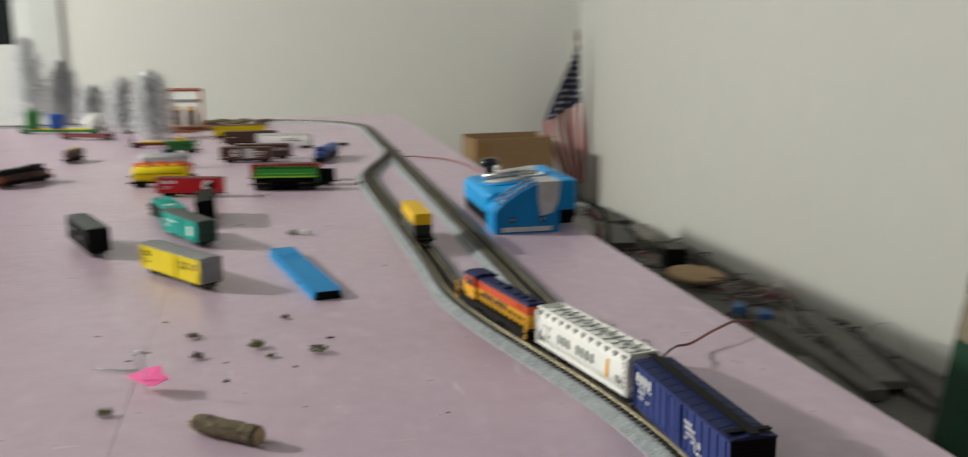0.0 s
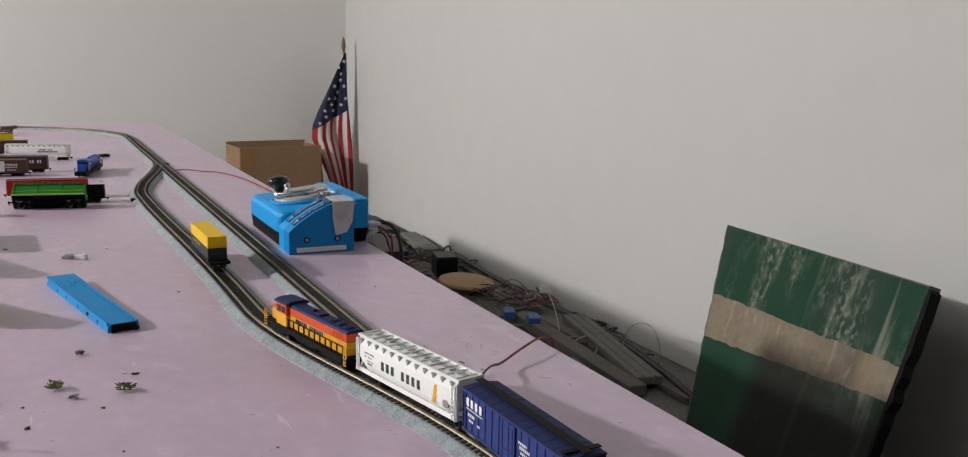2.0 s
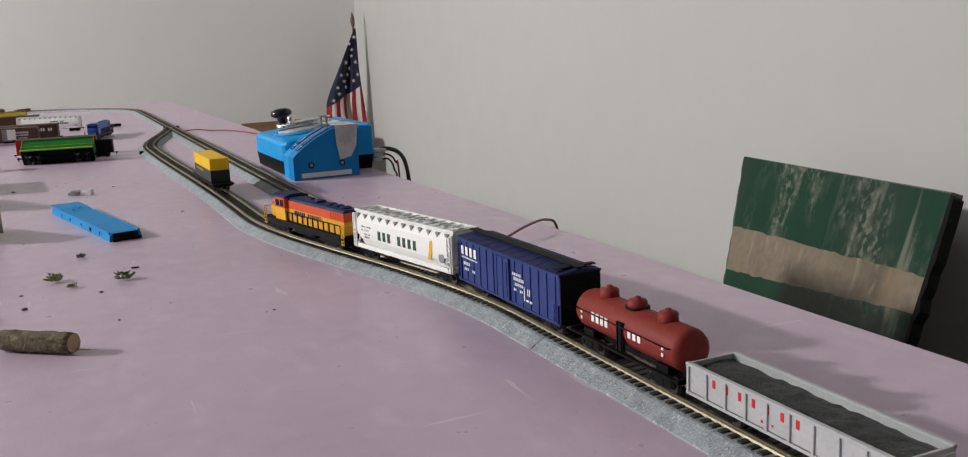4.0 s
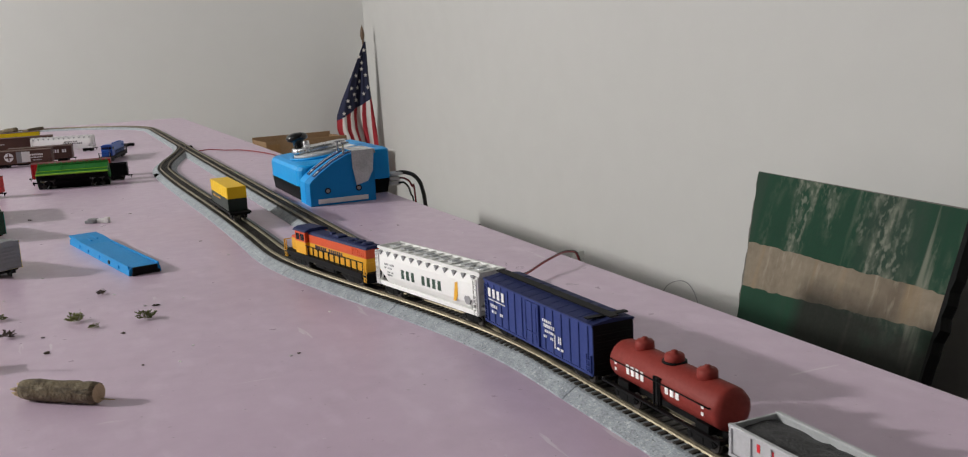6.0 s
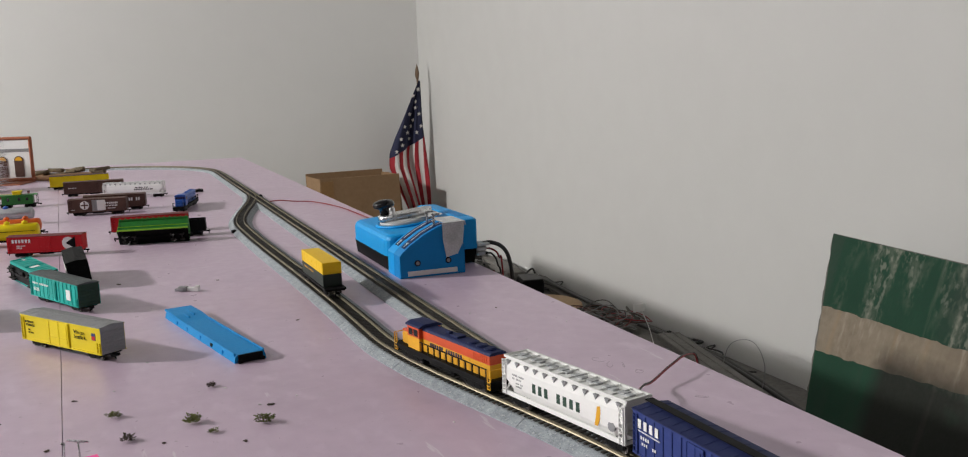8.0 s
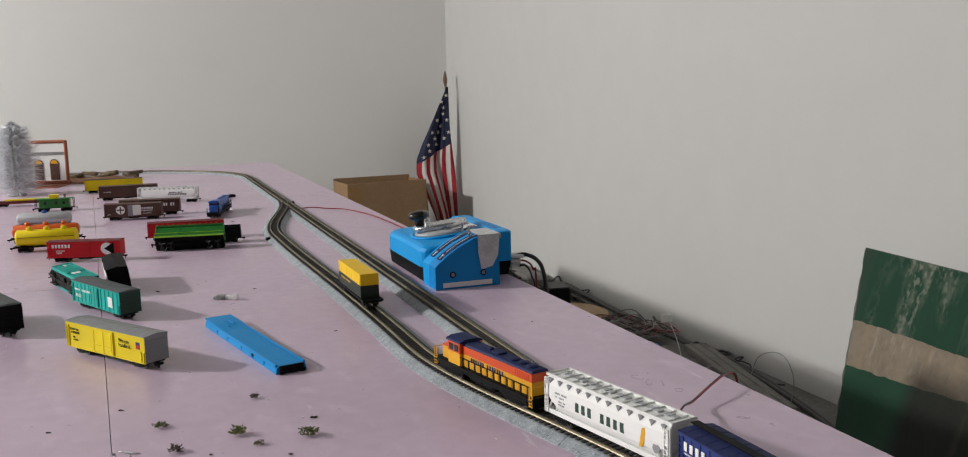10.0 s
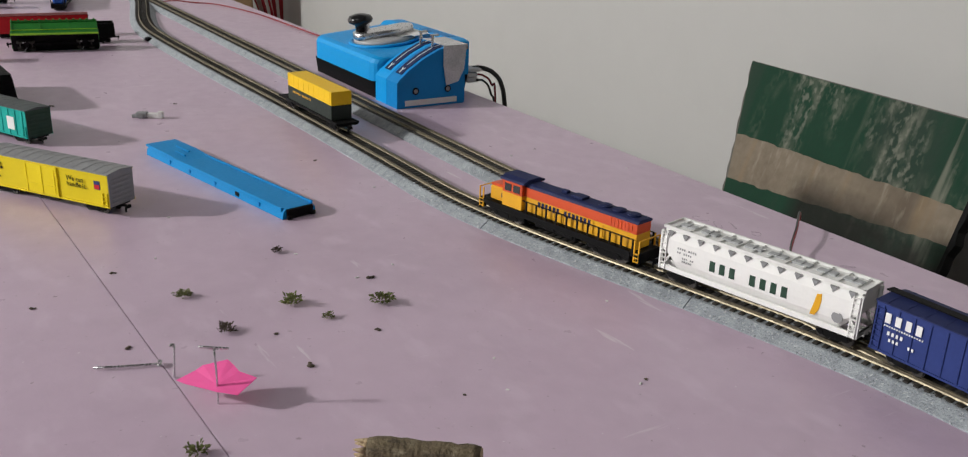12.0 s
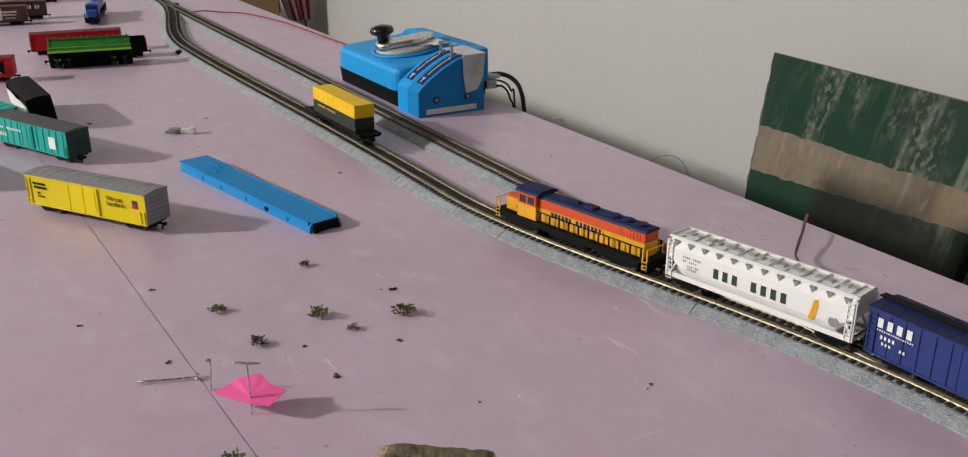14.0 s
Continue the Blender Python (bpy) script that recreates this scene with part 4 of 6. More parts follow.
def log_flat(m, length):
    car = thing("flat_car", m, "brown-decked flat car carrying three pale bark-covered logs", "flat car", TRAIN)
    L = length / 2
    part("frame", Shape().box(-L, L, -9, 9, 5.6, 8.2, 0.2).box(-L + 10, L - 10, -3, 3, 3.4, 5.6), BLACK, car)
    part("deck", Shape().box(-L - 0.4, L + 0.4, -9.4, 9.4, 8.2, 9.2, 0.2), DECK, car, "glossy brown deck")
    st = Shape()
    for s in (-1, 1):
        for i in range(11):
            x = -L + 4 + i * (length - 8) / 10
            st.box(x - 0.8, x + 0.8, *sorted((s * 9, s * 9.7)), 5.8, 8.1)
    part("stake_pockets", st, BLACK, car)
    bars(car, [(26, 6.4, 1.3, 1.0, 0.5, "xxxxxx xxxxxxxx xxxxx")], WHITE, 9.05)
    run_gear(car, length, 12)
    return car


FLAT = on_siding(-554, 82)
log_flat(FLAT, 82)
for k, (y, z, r, dx, ln) in enumerate(((5.2, 14.0, 4.6, 6, 56), (-4.8, 14.2, 4.9, 8, 58), (0.8, 21.6, 4.5, 3, 54))):
    lg = thing("log", FLAT @ pose(dx * 0.001, y * 0.001, z * 0.001, 0, 0, 2 * k - 2), "short pale bark-covered stick on the flat car", "log", "logs on the flat car")
    part("bark", log_shape(ln, r, 11 + k), LOG_BARK, lg)
    part("cut_end", Shape().rod((0, 0), r * 0.86, -ln / 2 - 0.35, -ln / 2 + 1, "x", 12).rod((0, 0), r * 0.86, ln / 2 - 1, ln / 2 + 0.35, "x", 12), WOOD_CUT, lg, "pale cut end")
solid("paper_scrap", Shape().prism([(-3, -2), (3.4, -1), (0.4, 3.6)], 0.0, 0.25, "z"), PAPER, FLAT @ pose(-0.031, 0.001, 0.0092), "small white triangular scrap on the deck", "scrap")


def container_flat(m, length):
    car = thing("container_flat_car", m, "black flat car with a yellow and dark green trailer box", "flat car")
    L = length / 2
    part("frame", Shape().box(-L, L, -8, 8, 5.6, 7.6, 0.2).box(-L, L, -9, -8, 6.4, 8.2).box(-L, L, 8, 9, 6.4, 8.2), BLACK, car)
    run_gear(car, length, 14)
    return car


CF = on_siding(241, 108)
container_flat(CF, 108)
BOX_DARK = shader("blackish_green_paint", (0.006, 0.018, 0.011), 0.5, 0, (0.004, 0.012, 0.008), 60, 0.5)
box = thing("container", CF @ pose(-0.004, 0, 0.0086), "yellow-topped dark green container on the flat car", "container")
part("lower_half", Shape().box(-40, 40, -8.2, 8.2, -0.9, 10, 0.3), BOX_DARK, box, "very dark green lower half")
AMBER = shader("amber_yellow_paint", (0.84, 0.53, 0.010), 0.45, 0, (0.76, 0.46, 0.010), 60, 0.5, spec=0.3)
up = part("upper_half", Shape().box(-40.1, 40.1, -8.3, 8.3, 10, 20.2, 0.4), AMBER, box, "golden yellow upper half")
for i in range(9):
    part("rib", Shape().box(-38 + i * 9.4, -37.6 + i * 9.4, -8.45, 8.45, 10.4, 19.6), AMBER, up)
bars(box, [(30, 6.2, 2.0, 1.6, 0.5, "xxxxxx xxxxxxx")], GOLD, 8.2)

# ---- parked and toppled cars on the table ----
PARK = "parked freight cars"
YEL = boxcar(pose(-0.1045, 0.0895, 0, 0, 0, 124.2), 97.5, YELLOW, GREY, "bright yellow boxcar with grey roof and grey ends", GREY, 0, 24, PARK,
             [(42, 19.2, 1.5, 1.5, 0.3, "oniono"), (41, 16.8, 1.5, 1.5, 0.3, "noxine"), (39, 13.4, 1.2, 1.2, 0.3, "xx"), (39, 11.4, 1.0, 1.0, 0.3, "xxxxx")], BLACK, 25.8)
part("shield_mark", Shape().box(-43, -38.6, 9.3, 9.75, 15.4, 20.4, 0.1), NAVY, YEL, "small blue shield mark")
part("shield_stripes", Shape().box(-42.6, -39, 9.7, 9.85, 15.7, 18.3), RED, YEL, "red lower half of the shield")


def words(text, size, m, material, parent):
    """Printed words as a flat mesh."""
    c = bpy.data.curves.new("words", "FONT")
    c.body, c.size, c.extrude = text, size * 0.001, 0.00008
    tmp = bpy.data.objects.new("words", c)
    scene.collection.objects.link(tmp)
    bpy.context.view_layer.update()
    me = bpy.data.meshes.new_from_object(tmp.evaluated_get(bpy.context.evaluated_depsgraph_get()))
    bpy.data.objects.remove(tmp)
    me.materials.append(material)
    ob = new("lettering", me)
    ob.parent, ob.matrix_basis = parent, m
    return ob


SIDE = Matrix.Rotation(math.pi, 4, "Z") @ Matrix.Rotation(math.pi / 2, 4, "X")
words("We can", 4.0, Matrix.Translation((-0.019, 0.0103, 0.0182)) @ SIDE, BLACK, YEL)
words("handle it.", 4.0, Matrix.Translation((-0.019, 0.0103, 0.0148)) @ SIDE, BLACK, YEL)
boxcar(pose(-0.1153, 0.2592, 0, 0, 0, 116.3), 94, TEAL, SLATE, "teal boxcar with dark ribbed roof and dark end", DARK_GREEN, 12, 14, PARK,
       [(40, 17, 2.4, 1.8, 0.4, "xxxx xxxxxxx"), (-26, 10, 11, 9, 1, "x"), (38, 11, 2, 3, 1, "onoe")], WHITE, 26.0)
boxcar(pose(-0.160, 0.366, 0.0095, 0, 0, 108) @ pose(0, 0, 0, 84), 96, TEAL, TEAL, "teal boxcar lying toppled on its side", DARK_GREEN, 10, 14, PARK,
       [(-8, 10, 11, 8, 1, "x"), (40, 15, 2.4, 2.4, 0.6, "xxx")], WHITE, 25.5)
BW = boxcar(pose(-0.106, 0.374, 0.0006, 0, 0, 94) @ pose(0, 0, 0, -7), 88, BLACK, BLACK, "black boxcar with white side panels, leaning a little", BLACK, 8, 12, PARK, (), None, 27.0)
part("side_panel", Shape().box(-42, 42, 9.6, 10.7, 8, 20, 0.2), WHITE, BW, "white side panel")
part("side_panel", Shape().box(-42, 42, -10.7, -9.6, 8, 20, 0.2), WHITE, BW, "white side panel")
RC = boxcar(pose(-0.143, 0.559, 0, 0, 0, 162.4), 83, RED, MAROON, "red boxcar with white lettering and a black and white disc", RED, 0, 14, PARK,
            [(36, 17.2, 3.2, 4.0, 0.5, "onenil"), (31, 13.2, 1.4, 1.2, 0.3, "xxxxxx"), (31, 10.4, 1.2, 2.0, 0.4, "xxxx")], WHITE, 25.0)
part("disc_mark", Shape().rod((-27, 15.2), 7.0, 9.3, 9.95, "y", 22), WHITE, RC, "white disc mark")
part("wedge_mark", Shape().prism([(-24, 15.2), (-35, 22.4), (-35, 8.0)], 9.9, 10.3, "y"), BLACK, RC, "black wedge on the disc")
YT = tank_car(pose(-0.193, 0.664, 0, 0, 0, 174), 78, YELLOW, "yellow three-dome tank car with black frame", PARK, 3, BLACK, 10.2)
part("disc_mark", Shape().rod((-15, 13), 4.0, 8.0, 9.3, "y", 18), WHITE, YT, "white disc mark")
tank_car(pose(-0.2, 0.742, 0, 0, 0, 172), 88, ORANGE, "orange three-dome tank car", PARK, 3, BLACK, 8.6)
tank_car(pose(-0.213, 0.885, 0, 0, 0, 168), 80, SILVER, "silver tank car with a blue dome", PARK, 1, GREY, 8.6, (), None, TOY_BLUE)


def caboose(m, label):
    car = thing("caboose", m, label, "caboose", PARK)
    part("body", Shape().box(-24, 24, -8.8, 8.8, 6, 21, 0.3), GREEN, car)
    part("roof", Shape().prism([(-9.6, 20.9), (9.6, 20.9), (8.6, 21.8), (0, 22.8), (-8.6, 21.8)], -30, 30), GREEN, car)
    part("cupola", Shape().box(-6, 7, -8, 8, 22, 27, 0.3).box(-7, 8, -9, 9, 27, 28, 0.3), YELLOW, car, "yellow cupola")
    for s in (-1, 1):
        for x in (-17, -5, 12):
            part("window", Shape().box(x, x + 4, *sorted((s * 8.7, s * 9)), 12, 17), DARK_GLASS, car)
    e = Shape().box(-31, 31, -8.6, 8.6, 5.4, 6.4)
    for x in (-30, 30):
        for y in (-8, 8):
            e.box(x - 0.4, x + 0.4, y - 0.4, y + 0.4, 6, 21)
        e.box(x - 0.3, x + 0.3, -8, 8, 12, 12.8)
    part("platform", e, BLACK, car)
    run_gear(car, 62, 13)
    return car


caboose(pose(-0.215, 1.12, 0, 0, 0, 176), "green caboose with a yellow cupola")


def flat_with(m, length, paint, deck, label):
    car = thing("flat_car", m, label, "flat car", PARK)
    L = length / 2
    part("frame", Shape().prism([(-L, 8.5), (-L + 12, 5), (L - 12, 5), (L, 8.5), (L, 10), (-L, 10)], -8.8, 8.8, "y"), paint, car)
    part("deck", Shape().box(-L * 0.75, L * 0.7, -7, 7, 10, 12.5, 0.3), deck, car)
    for x in (-L + 2, L - 3):
        part("bulkhead", Shape().box(x, x + 1.2, -8.5, 8.5, 10, 18, 0.2), paint, car)
    run_gear(car, length, 12)
    return car


flat_with(pose(-0.262, 1.235, 0, 0, 0, 174), 118, MAROON, YELLOW, "maroon flat car with a yellow deck load")
SF1 = boxcar(pose(-0.089, 0.93, 0, 0, 0, 168), 84, BROWN, BROWN, "brown boxcar with a round white emblem and grey door", BROWN, 0, 14, PARK,
             [(-12, 17, 2.4, 2.6, 0.4, "onenono"), (-13, 13.5, 1.8, 1.8, 0.4, "xxxxxxxx"), (-16, 9.5, 1.4, 1.4, 0.4, "xxxxxxx"), (38, 9, 1.2, 1.2, 0.3, "xxxx")], WHITE, 26.0, None, GREY)
part("emblem", Shape().rod((18, 16.2), 6.6, 9.3, 9.9, "y", 24), WHITE, SF1, "round white emblem")
part("emblem_cross", Shape().box(12.5, 23.5, 9.85, 10.1, 15.2, 17.2).box(17.1, 18.9, 9.85, 10.12, 10.6, 21.8), BROWN, SF1, "brown cross in the emblem")
part("placard", Shape().box(-12.5, -0.5, 9.9, 10.7, 8, 23.5, 0.1), PAPER, SF1, "pale grey door panel")
boxcar(pose(-0.064, 0.972, 0, 0, 0, 171), 92, BROWN, BROWN, "brown boxcar with white script lettering", BROWN, 0, 14, PARK,
       [(-18, 15, 3.2, 5.0, 0.4, "noo eo")], WHITE, 26.0)
hopper_car(pose(-0.03, 1.148, 0, 0, 0, 163), 104, WHITE, "white covered hopper car with black lettering on the table", PARK, [(-4, 17.5, 2.0, 2.0, 0.3, "xxxxxx xxx"), (-2, 14, 2.6, 2.6, 0.4, "xxnoxxoxnoe")], BLACK)
boxcar(pose(-0.097, 1.245, 0, 0, 0, 177), 102, BROWN, BROWN, "long dark brown boxcar with small white lettering", BROWN, 0, 16, PARK, [(43, 15, 2.4, 1.6, 0.4, "xxxxx"), (-24, 17.5, 2.6, 3.4, 0.5, "onoe")], WHITE, 27.0)
boxcar(pose(-0.125, 1.41, 0, 0, 0, 180), 108, YELLOW, BROWN, "yellow boxcar with brown roof far along the table", YELLOW, 8, 16, PARK, (), None, 27.0)
locomotive(pose(0.040, 0.925, 0, 0, 0, 255), 124, "small blue diesel locomotive standing on the table", PARK, TOY_BLUE, TOY_BLUE, TOY_BLUE, BLACK)
lost = thing("loose_truck", pose(0.079, 1.165, 0, 0, 0, 30), "loose black wheel truck lying on the table", "wheel truck")
part("side_frame", TRUCK_MESH, BLACK, lost)
for x in (-5.6, 5.6):
    part("wheelset", WHEEL_MESH, WHEEL, lost).location = (x * 0.001, 0, 0)
GG = gondola_car(pose(-0.026, 0.573, 0.0061, 0, 0, 170) @ pose(0, 0, 0, 58), 82, GREEN, "green gondola car lying toppled, its black underside showing", PARK, None, (), None, 4, 27.5, None, 10.5)
part("sill", Shape().box(-41.5, 41.5, 10.4, 11.9, 5.0, 7.0, 0.3), LIME, GG, "bright yellow-green sill")
part("top_rail", Shape().box(-41, 41, 10.4, 11.6, 24.4, 25.4, 0.2), GREEN, GG)
part("waist_rail", Shape().box(-41, 41, 10.4, 11.3, 12.6, 13.4, 0.2), LIME, GG, "bright yellow-green waist rail")
for k in range(13):
    part("stake", Shape().box(-39 + k * 6.5, -37.4 + k * 6.5, 9.0, 11.8, 26.6, 29.2, 0.3), GREEN, GG)
for x in (-27, 27):
    for y in (-4, 4):
        part("brake_rod", Shape().tube([(x, y, 4.6), (x + 2, y * 1.2, 2.0), (x + 3.4, y * 1.5, -1.0)], 0.7, 6, 3), STEEL, GG)
boxcar(pose(-0.024, 0.676, 0, 0, 0, 174), 96, RED, MAROON, "red boxcar behind the toppled gondola", MAROON, 0, 14, PARK, [(30, 15, 3, 3, 0.6, "xx")], WHITE, 25)
gondola_car(pose(0.012, 0.622, 0, 0, 0, 172), 58, BLACK, "short black gondola car", PARK, None, (), None, 7, 21)
boxcar(pose(-0.203, 0.238, 0, 0, 0, 112), 92, BLACK, SLATE, "black boxcar with a dark grey ribbed roof", BLACK, 12, 14, PARK, [(40, 16, 2.4, 2.4, 0.6, "xxxx xxx"), (-10, 12, 2.0, 4.0, 0.6, "xx")], GREY, 27.5)
locomotive(pose(-0.388, 0.74, 0, 0, 0, 62), 104, "dark brown and black locomotive standing apart on the table", PARK, BROWN, BLACK, BLACK, ORANGE)
# Guessed car out of view, added to throw the shadow on the foam.
boxcar(pose(-0.322, 0.165, 0, 0, 0, 98), 94, GREY, GREY, "grey boxcar added out of view to throw a shadow on the foam", GREY, 8, 14, PARK)
tank_car(pose(-0.378, 1.02, 0, 0, 0, 80), 60, BROWN, "small brown tank car with a yellow dome", PARK, 1, BLACK, 8.0, (), None, YELLOW)
flat_with(pose(-0.445, 1.47, 0, 0, 0, 150), 130, MAROON, MAROON, "long maroon flat car")
flat_with(pose(-0.54, 1.65, 0, 0, 0, 162), 190, GREEN, YELLOW, "green flat car carrying a yellow slab")


# ---- power pack with two switch units ----
pack = thing("power_pack", pose(0.178, 0.25, 0), "bright blue model railway power pack with grey throttle dial", "power pack")
part("base", Shape().prism([(3, 0.2), (93, 0.2), (96, 15), (1, 15)], 4, 133, "y"), BLACK, pack, "black lower half")


def pack_shell():
    prof = [(0, 15), (97, 15), (97, 45), (94, 46.5), (80, 46.5), (75, 42.5), (6, 36), (2, 34.2), (0, 31)]
    rounded, n = Shape(), len(prof)
    rings = ((0, 11.0), (0.8, 7.0), (2.6, 3.8), (5.5, 1.6), (10.5, 0.0), (126.5, 0.0), (131.5, 1.6), (134.4, 3.8), (136.2, 7.0), (137, 11.0))
    p = []
    for y, inset in rings:
        for x, z in prof:
            q = x + (inset if x < 50 else -inset * 0.3)
            p.append((q, y, z - (inset * 0.16 if z > 20 else 0)))
    f = [(j * n + i, j * n + (i + 1) % n, (j + 1) * n + (i + 1) % n, (j + 1) * n + i) for j in range(len(rings) - 1) for i in range(n)]
    f += [tuple(range(n))[::-1], tuple(range((len(rings) - 1) * n, len(rings) * n))]
    return rounded.add(p, f)


part("shell", pack_shell(), PACK_BLUE, pack)
SLOPE = math.atan2(7.5, 68)
TOP = Matrix.Translation((40, 62, 40.2)) @ Matrix.Rotation(-SLOPE, 4, "Y")
part("dial_rim", Shape().lathe([(33, -0.6), (33, 1.0), (31, 1.6), (29.5, 1.0), (29, -0.6)], 40, TOP), PACK_BLUE, pack)
part("dial", Shape().lathe([(28.5, 0.2), (28, 3.4), (24, 4.6), (10, 4.8), (1, 4.8)], 40, TOP), GREY_PLASTIC, pack, "pale grey round throttle dial")
part("dial_scale", Shape().box(6, 22, -24, 20, 4.8, 5.1, 0, TOP), PAPER, pack, "pale printed scale")
part("throttle_arm", Shape().prism([(-29, -4), (-26, -9), (10, -15), (27, -8), (30, 2), (24, 10), (-25, 9), (-29, 4)], 4.5, 10.5, "z", True, TOP).rod((-22, 0), 4.2, 5, 12, "z", 14, 3.6, TOP), CHROME, pack, "silver throttle arm")
part("throttle_knob", Shape().lathe([(5.0, 11), (5.4, 17), (10.6, 19.5), (11.6, 22), (10.0, 25), (5.0, 26.6), (0.6, 27)], 20, TOP @ Matrix.Translation((-22, 0, 0))), GLOSS_BLACK, pack, "glossy black mushroom knob")
part("reverser", Shape().lathe([(3.4, 4), (3.4, 14), (2.6, 15), (0.4, 15)], 12, TOP @ Matrix.Translation((-10, 15, 0))), CHROME, pack)
part("name_plate", Shape().box(81, 92, 20, 70, 46.3, 46.8), PACK_BLUE_DARK, pack, "darker blue name plate")
part("rating_label", Shape().box(55, 70, 30, 70, 0, 0.5, 0, Matrix.Translation((0, 0, 41.6)) @ Matrix.Rotation(-0.1, 4, "Y")), PAPER, pack)
part("plug_block", Shape().box(96.5, 107, 4, 20, 11, 15, 0.5).box(96.5, 110, 2, 18, 16, 19, 0.5).box(96.5, 108, 4, 18, 6, 10, 0.5), PAPER, pack, "white plugs at the back")
part("side_vent", Shape().box(96.8, 97.5, 30, 110, 20, 40), BLACK, pack)

SW = [(0, 0.2), (66, 0.2), (66, 47.5), (63.5, 50), (50, 50), (40, 47.5), (26, 41), (12, 32), (4, 25.5), (0, 22)]
for k in range(2):
    u = thing("switch_unit", pose(0.178, 0.2295 - k * 0.0205, 0), "blue turnout switch unit with a chrome lever", "switch unit", "switch units on the pack")
    # The near unit takes the darkened copy, so its shade is coloured in.
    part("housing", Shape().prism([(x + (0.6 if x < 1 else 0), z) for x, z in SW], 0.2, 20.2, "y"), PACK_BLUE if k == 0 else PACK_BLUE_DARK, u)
    slot, arrow = Shape(), Shape()
    curve = [(7, 28.1), (15, 34.2), (26, 41.2), (38, 46.9), (46, 49.2)]
    for (x0, z0), (x1, z1) in zip(curve, curve[1:]):
        slot.add([(x0, 4.4, z0 + 0.35), (x1, 4.4, z1 + 0.35), (x1, 15.6, z1 + 0.35), (x0, 15.6, z0 + 0.35), (x0, 4.4, z0 - 1.5), (x1, 4.4, z1 - 1.5), (x1, 15.6, z1 - 1.5), (x0, 15.6, z0 - 1.5)], [(0, 1, 2, 3), (0, 4, 5, 1), (2, 6, 7, 3), (1, 5, 6, 2), (3, 7, 4, 0)])
    part("slot", slot, LOCO_BLUE, u, "dark blue curved slot")
    for (x0, z0), (x1, z1) in zip(curve[1:], curve[2:]):
        arrow.add([(x0, 9.3, z0 + 0.7), (x1, 9.3, z1 + 0.7), (x1, 10.5, z1 + 0.7), (x0, 10.5, z0 + 0.7)], [(0, 1, 2, 3)])
    a = Matrix.Translation((10.4, 10, 31.1)) @ Matrix.Rotation(-0.65, 4, "Y")
    arrow.box(-3.4, 0, -0.6, 0.6, 0, 0.3, 0, a).box(0, 3.2, -0.6, 0.6, 0, 0.3, 0, a @ Matrix.Rotation(0.7, 4, "Z")).box(0, 3.2, -0.6, 0.6, 0, 0.3, 0, a @ Matrix.Rotation(-0.7, 4, "Z"))
    part("mark", arrow, PAPER, u, "white arrow mark")
    part("lever", Shape().box(38, 40, 8.9, 11.1, 44, 58, 0.3).box(37, 45, 8.4, 11.6, 57.4, 59, 0.4), STEEL, u, "thin bright steel lever")
    if k == 1:
        part("label_strip", Shape().box(8, 58, -0.3, 0.5, 2.0, 6.6), PAPER, u, "white strip along the bottom")
        for x in (18, 49):
            # Black disc on the face stands for the shade in the screw hole.
            part("screw_recess", Shape().rod((x, 14), 3.0, -0.35, 0.6, "y", 14), BLACK, u)
            part("screw", Shape().rod((x, 14), 1.9, -0.7, 0.6, "y", 12).box(x - 1.6, x + 1.6, -0.85, -0.5, 13.7, 14.3), GREY, u)
tape = Shape()
tape.prism([(46, 50.6), (67.2, 51.0), (68, 47), (67.6, 46.5), (66.8, 50.3), (46, 50.1)], -42, -2, "y")
tape.add([(44, -41.8, 50.8), (66.6, -41.8, 50.8), (64, -42.6, 30), (58, -43.4, 20), (47, -42.2, 17), (44, -42.6, 34), (44, -41.2, 50.4), (66.6, -41.2, 50.4), (64, -41.9, 30), (58, -42.4, 20), (47, -41.3, 17), (44, -41.5, 34)],
         [(0, 1, 2, 3, 4, 5), (6, 11, 10, 9, 8, 7), (0, 6, 7, 1), (1, 7, 8, 2), (2, 8, 9, 3), (3, 9, 10, 4), (4, 10, 11, 5), (5, 11, 6, 0)])
solid("adhesive_tape", tape, TAPE, pose(0.178, 0.25, 0), "crumpled translucent tape over the switch units", "tape")


def wire(name, points, r, material, label, group=""):
    return solid(name, Shape().tube(points, r), material, pose(0, 0, 0), label, "wire", group)


wire("power_cable", [(284, 262, 17.5), (292, 259, 18), (300, 250, 14), (304, 241, 3), (306, 236, -25), (309, 232, -90), (312, 230, -300)], 2.2, CABLE, "black power cable leaving the blue pack over the table edge")
wire("power_cable", [(284, 258, 13), (290, 252, 12), (294, 244, 5), (296, 238, -25), (300, 232, -300)], 1.0, RED_WIRE, "thin red wire leaving the blue pack")
wire("power_cable", [(284, 254, 8), (288, 248, 8), (291, 240, -2), (293, 234, -40), (296, 228, -300)], 1.0, CABLE, "thin black wire leaving the blue pack")
FEED = [(173, -229, 3), (183, -213, 9), (200, -192, 9), (216, -177, 5), (240, -160, 7), (266, -140, 5.5), (280, -130, -6), (290, -122, -60), (300, -114, -300)]
wire("track_feeder", FEED, 0.6, RED_WIRE, "red feeder wire arching from the track to the table edge", "track feeder wires")
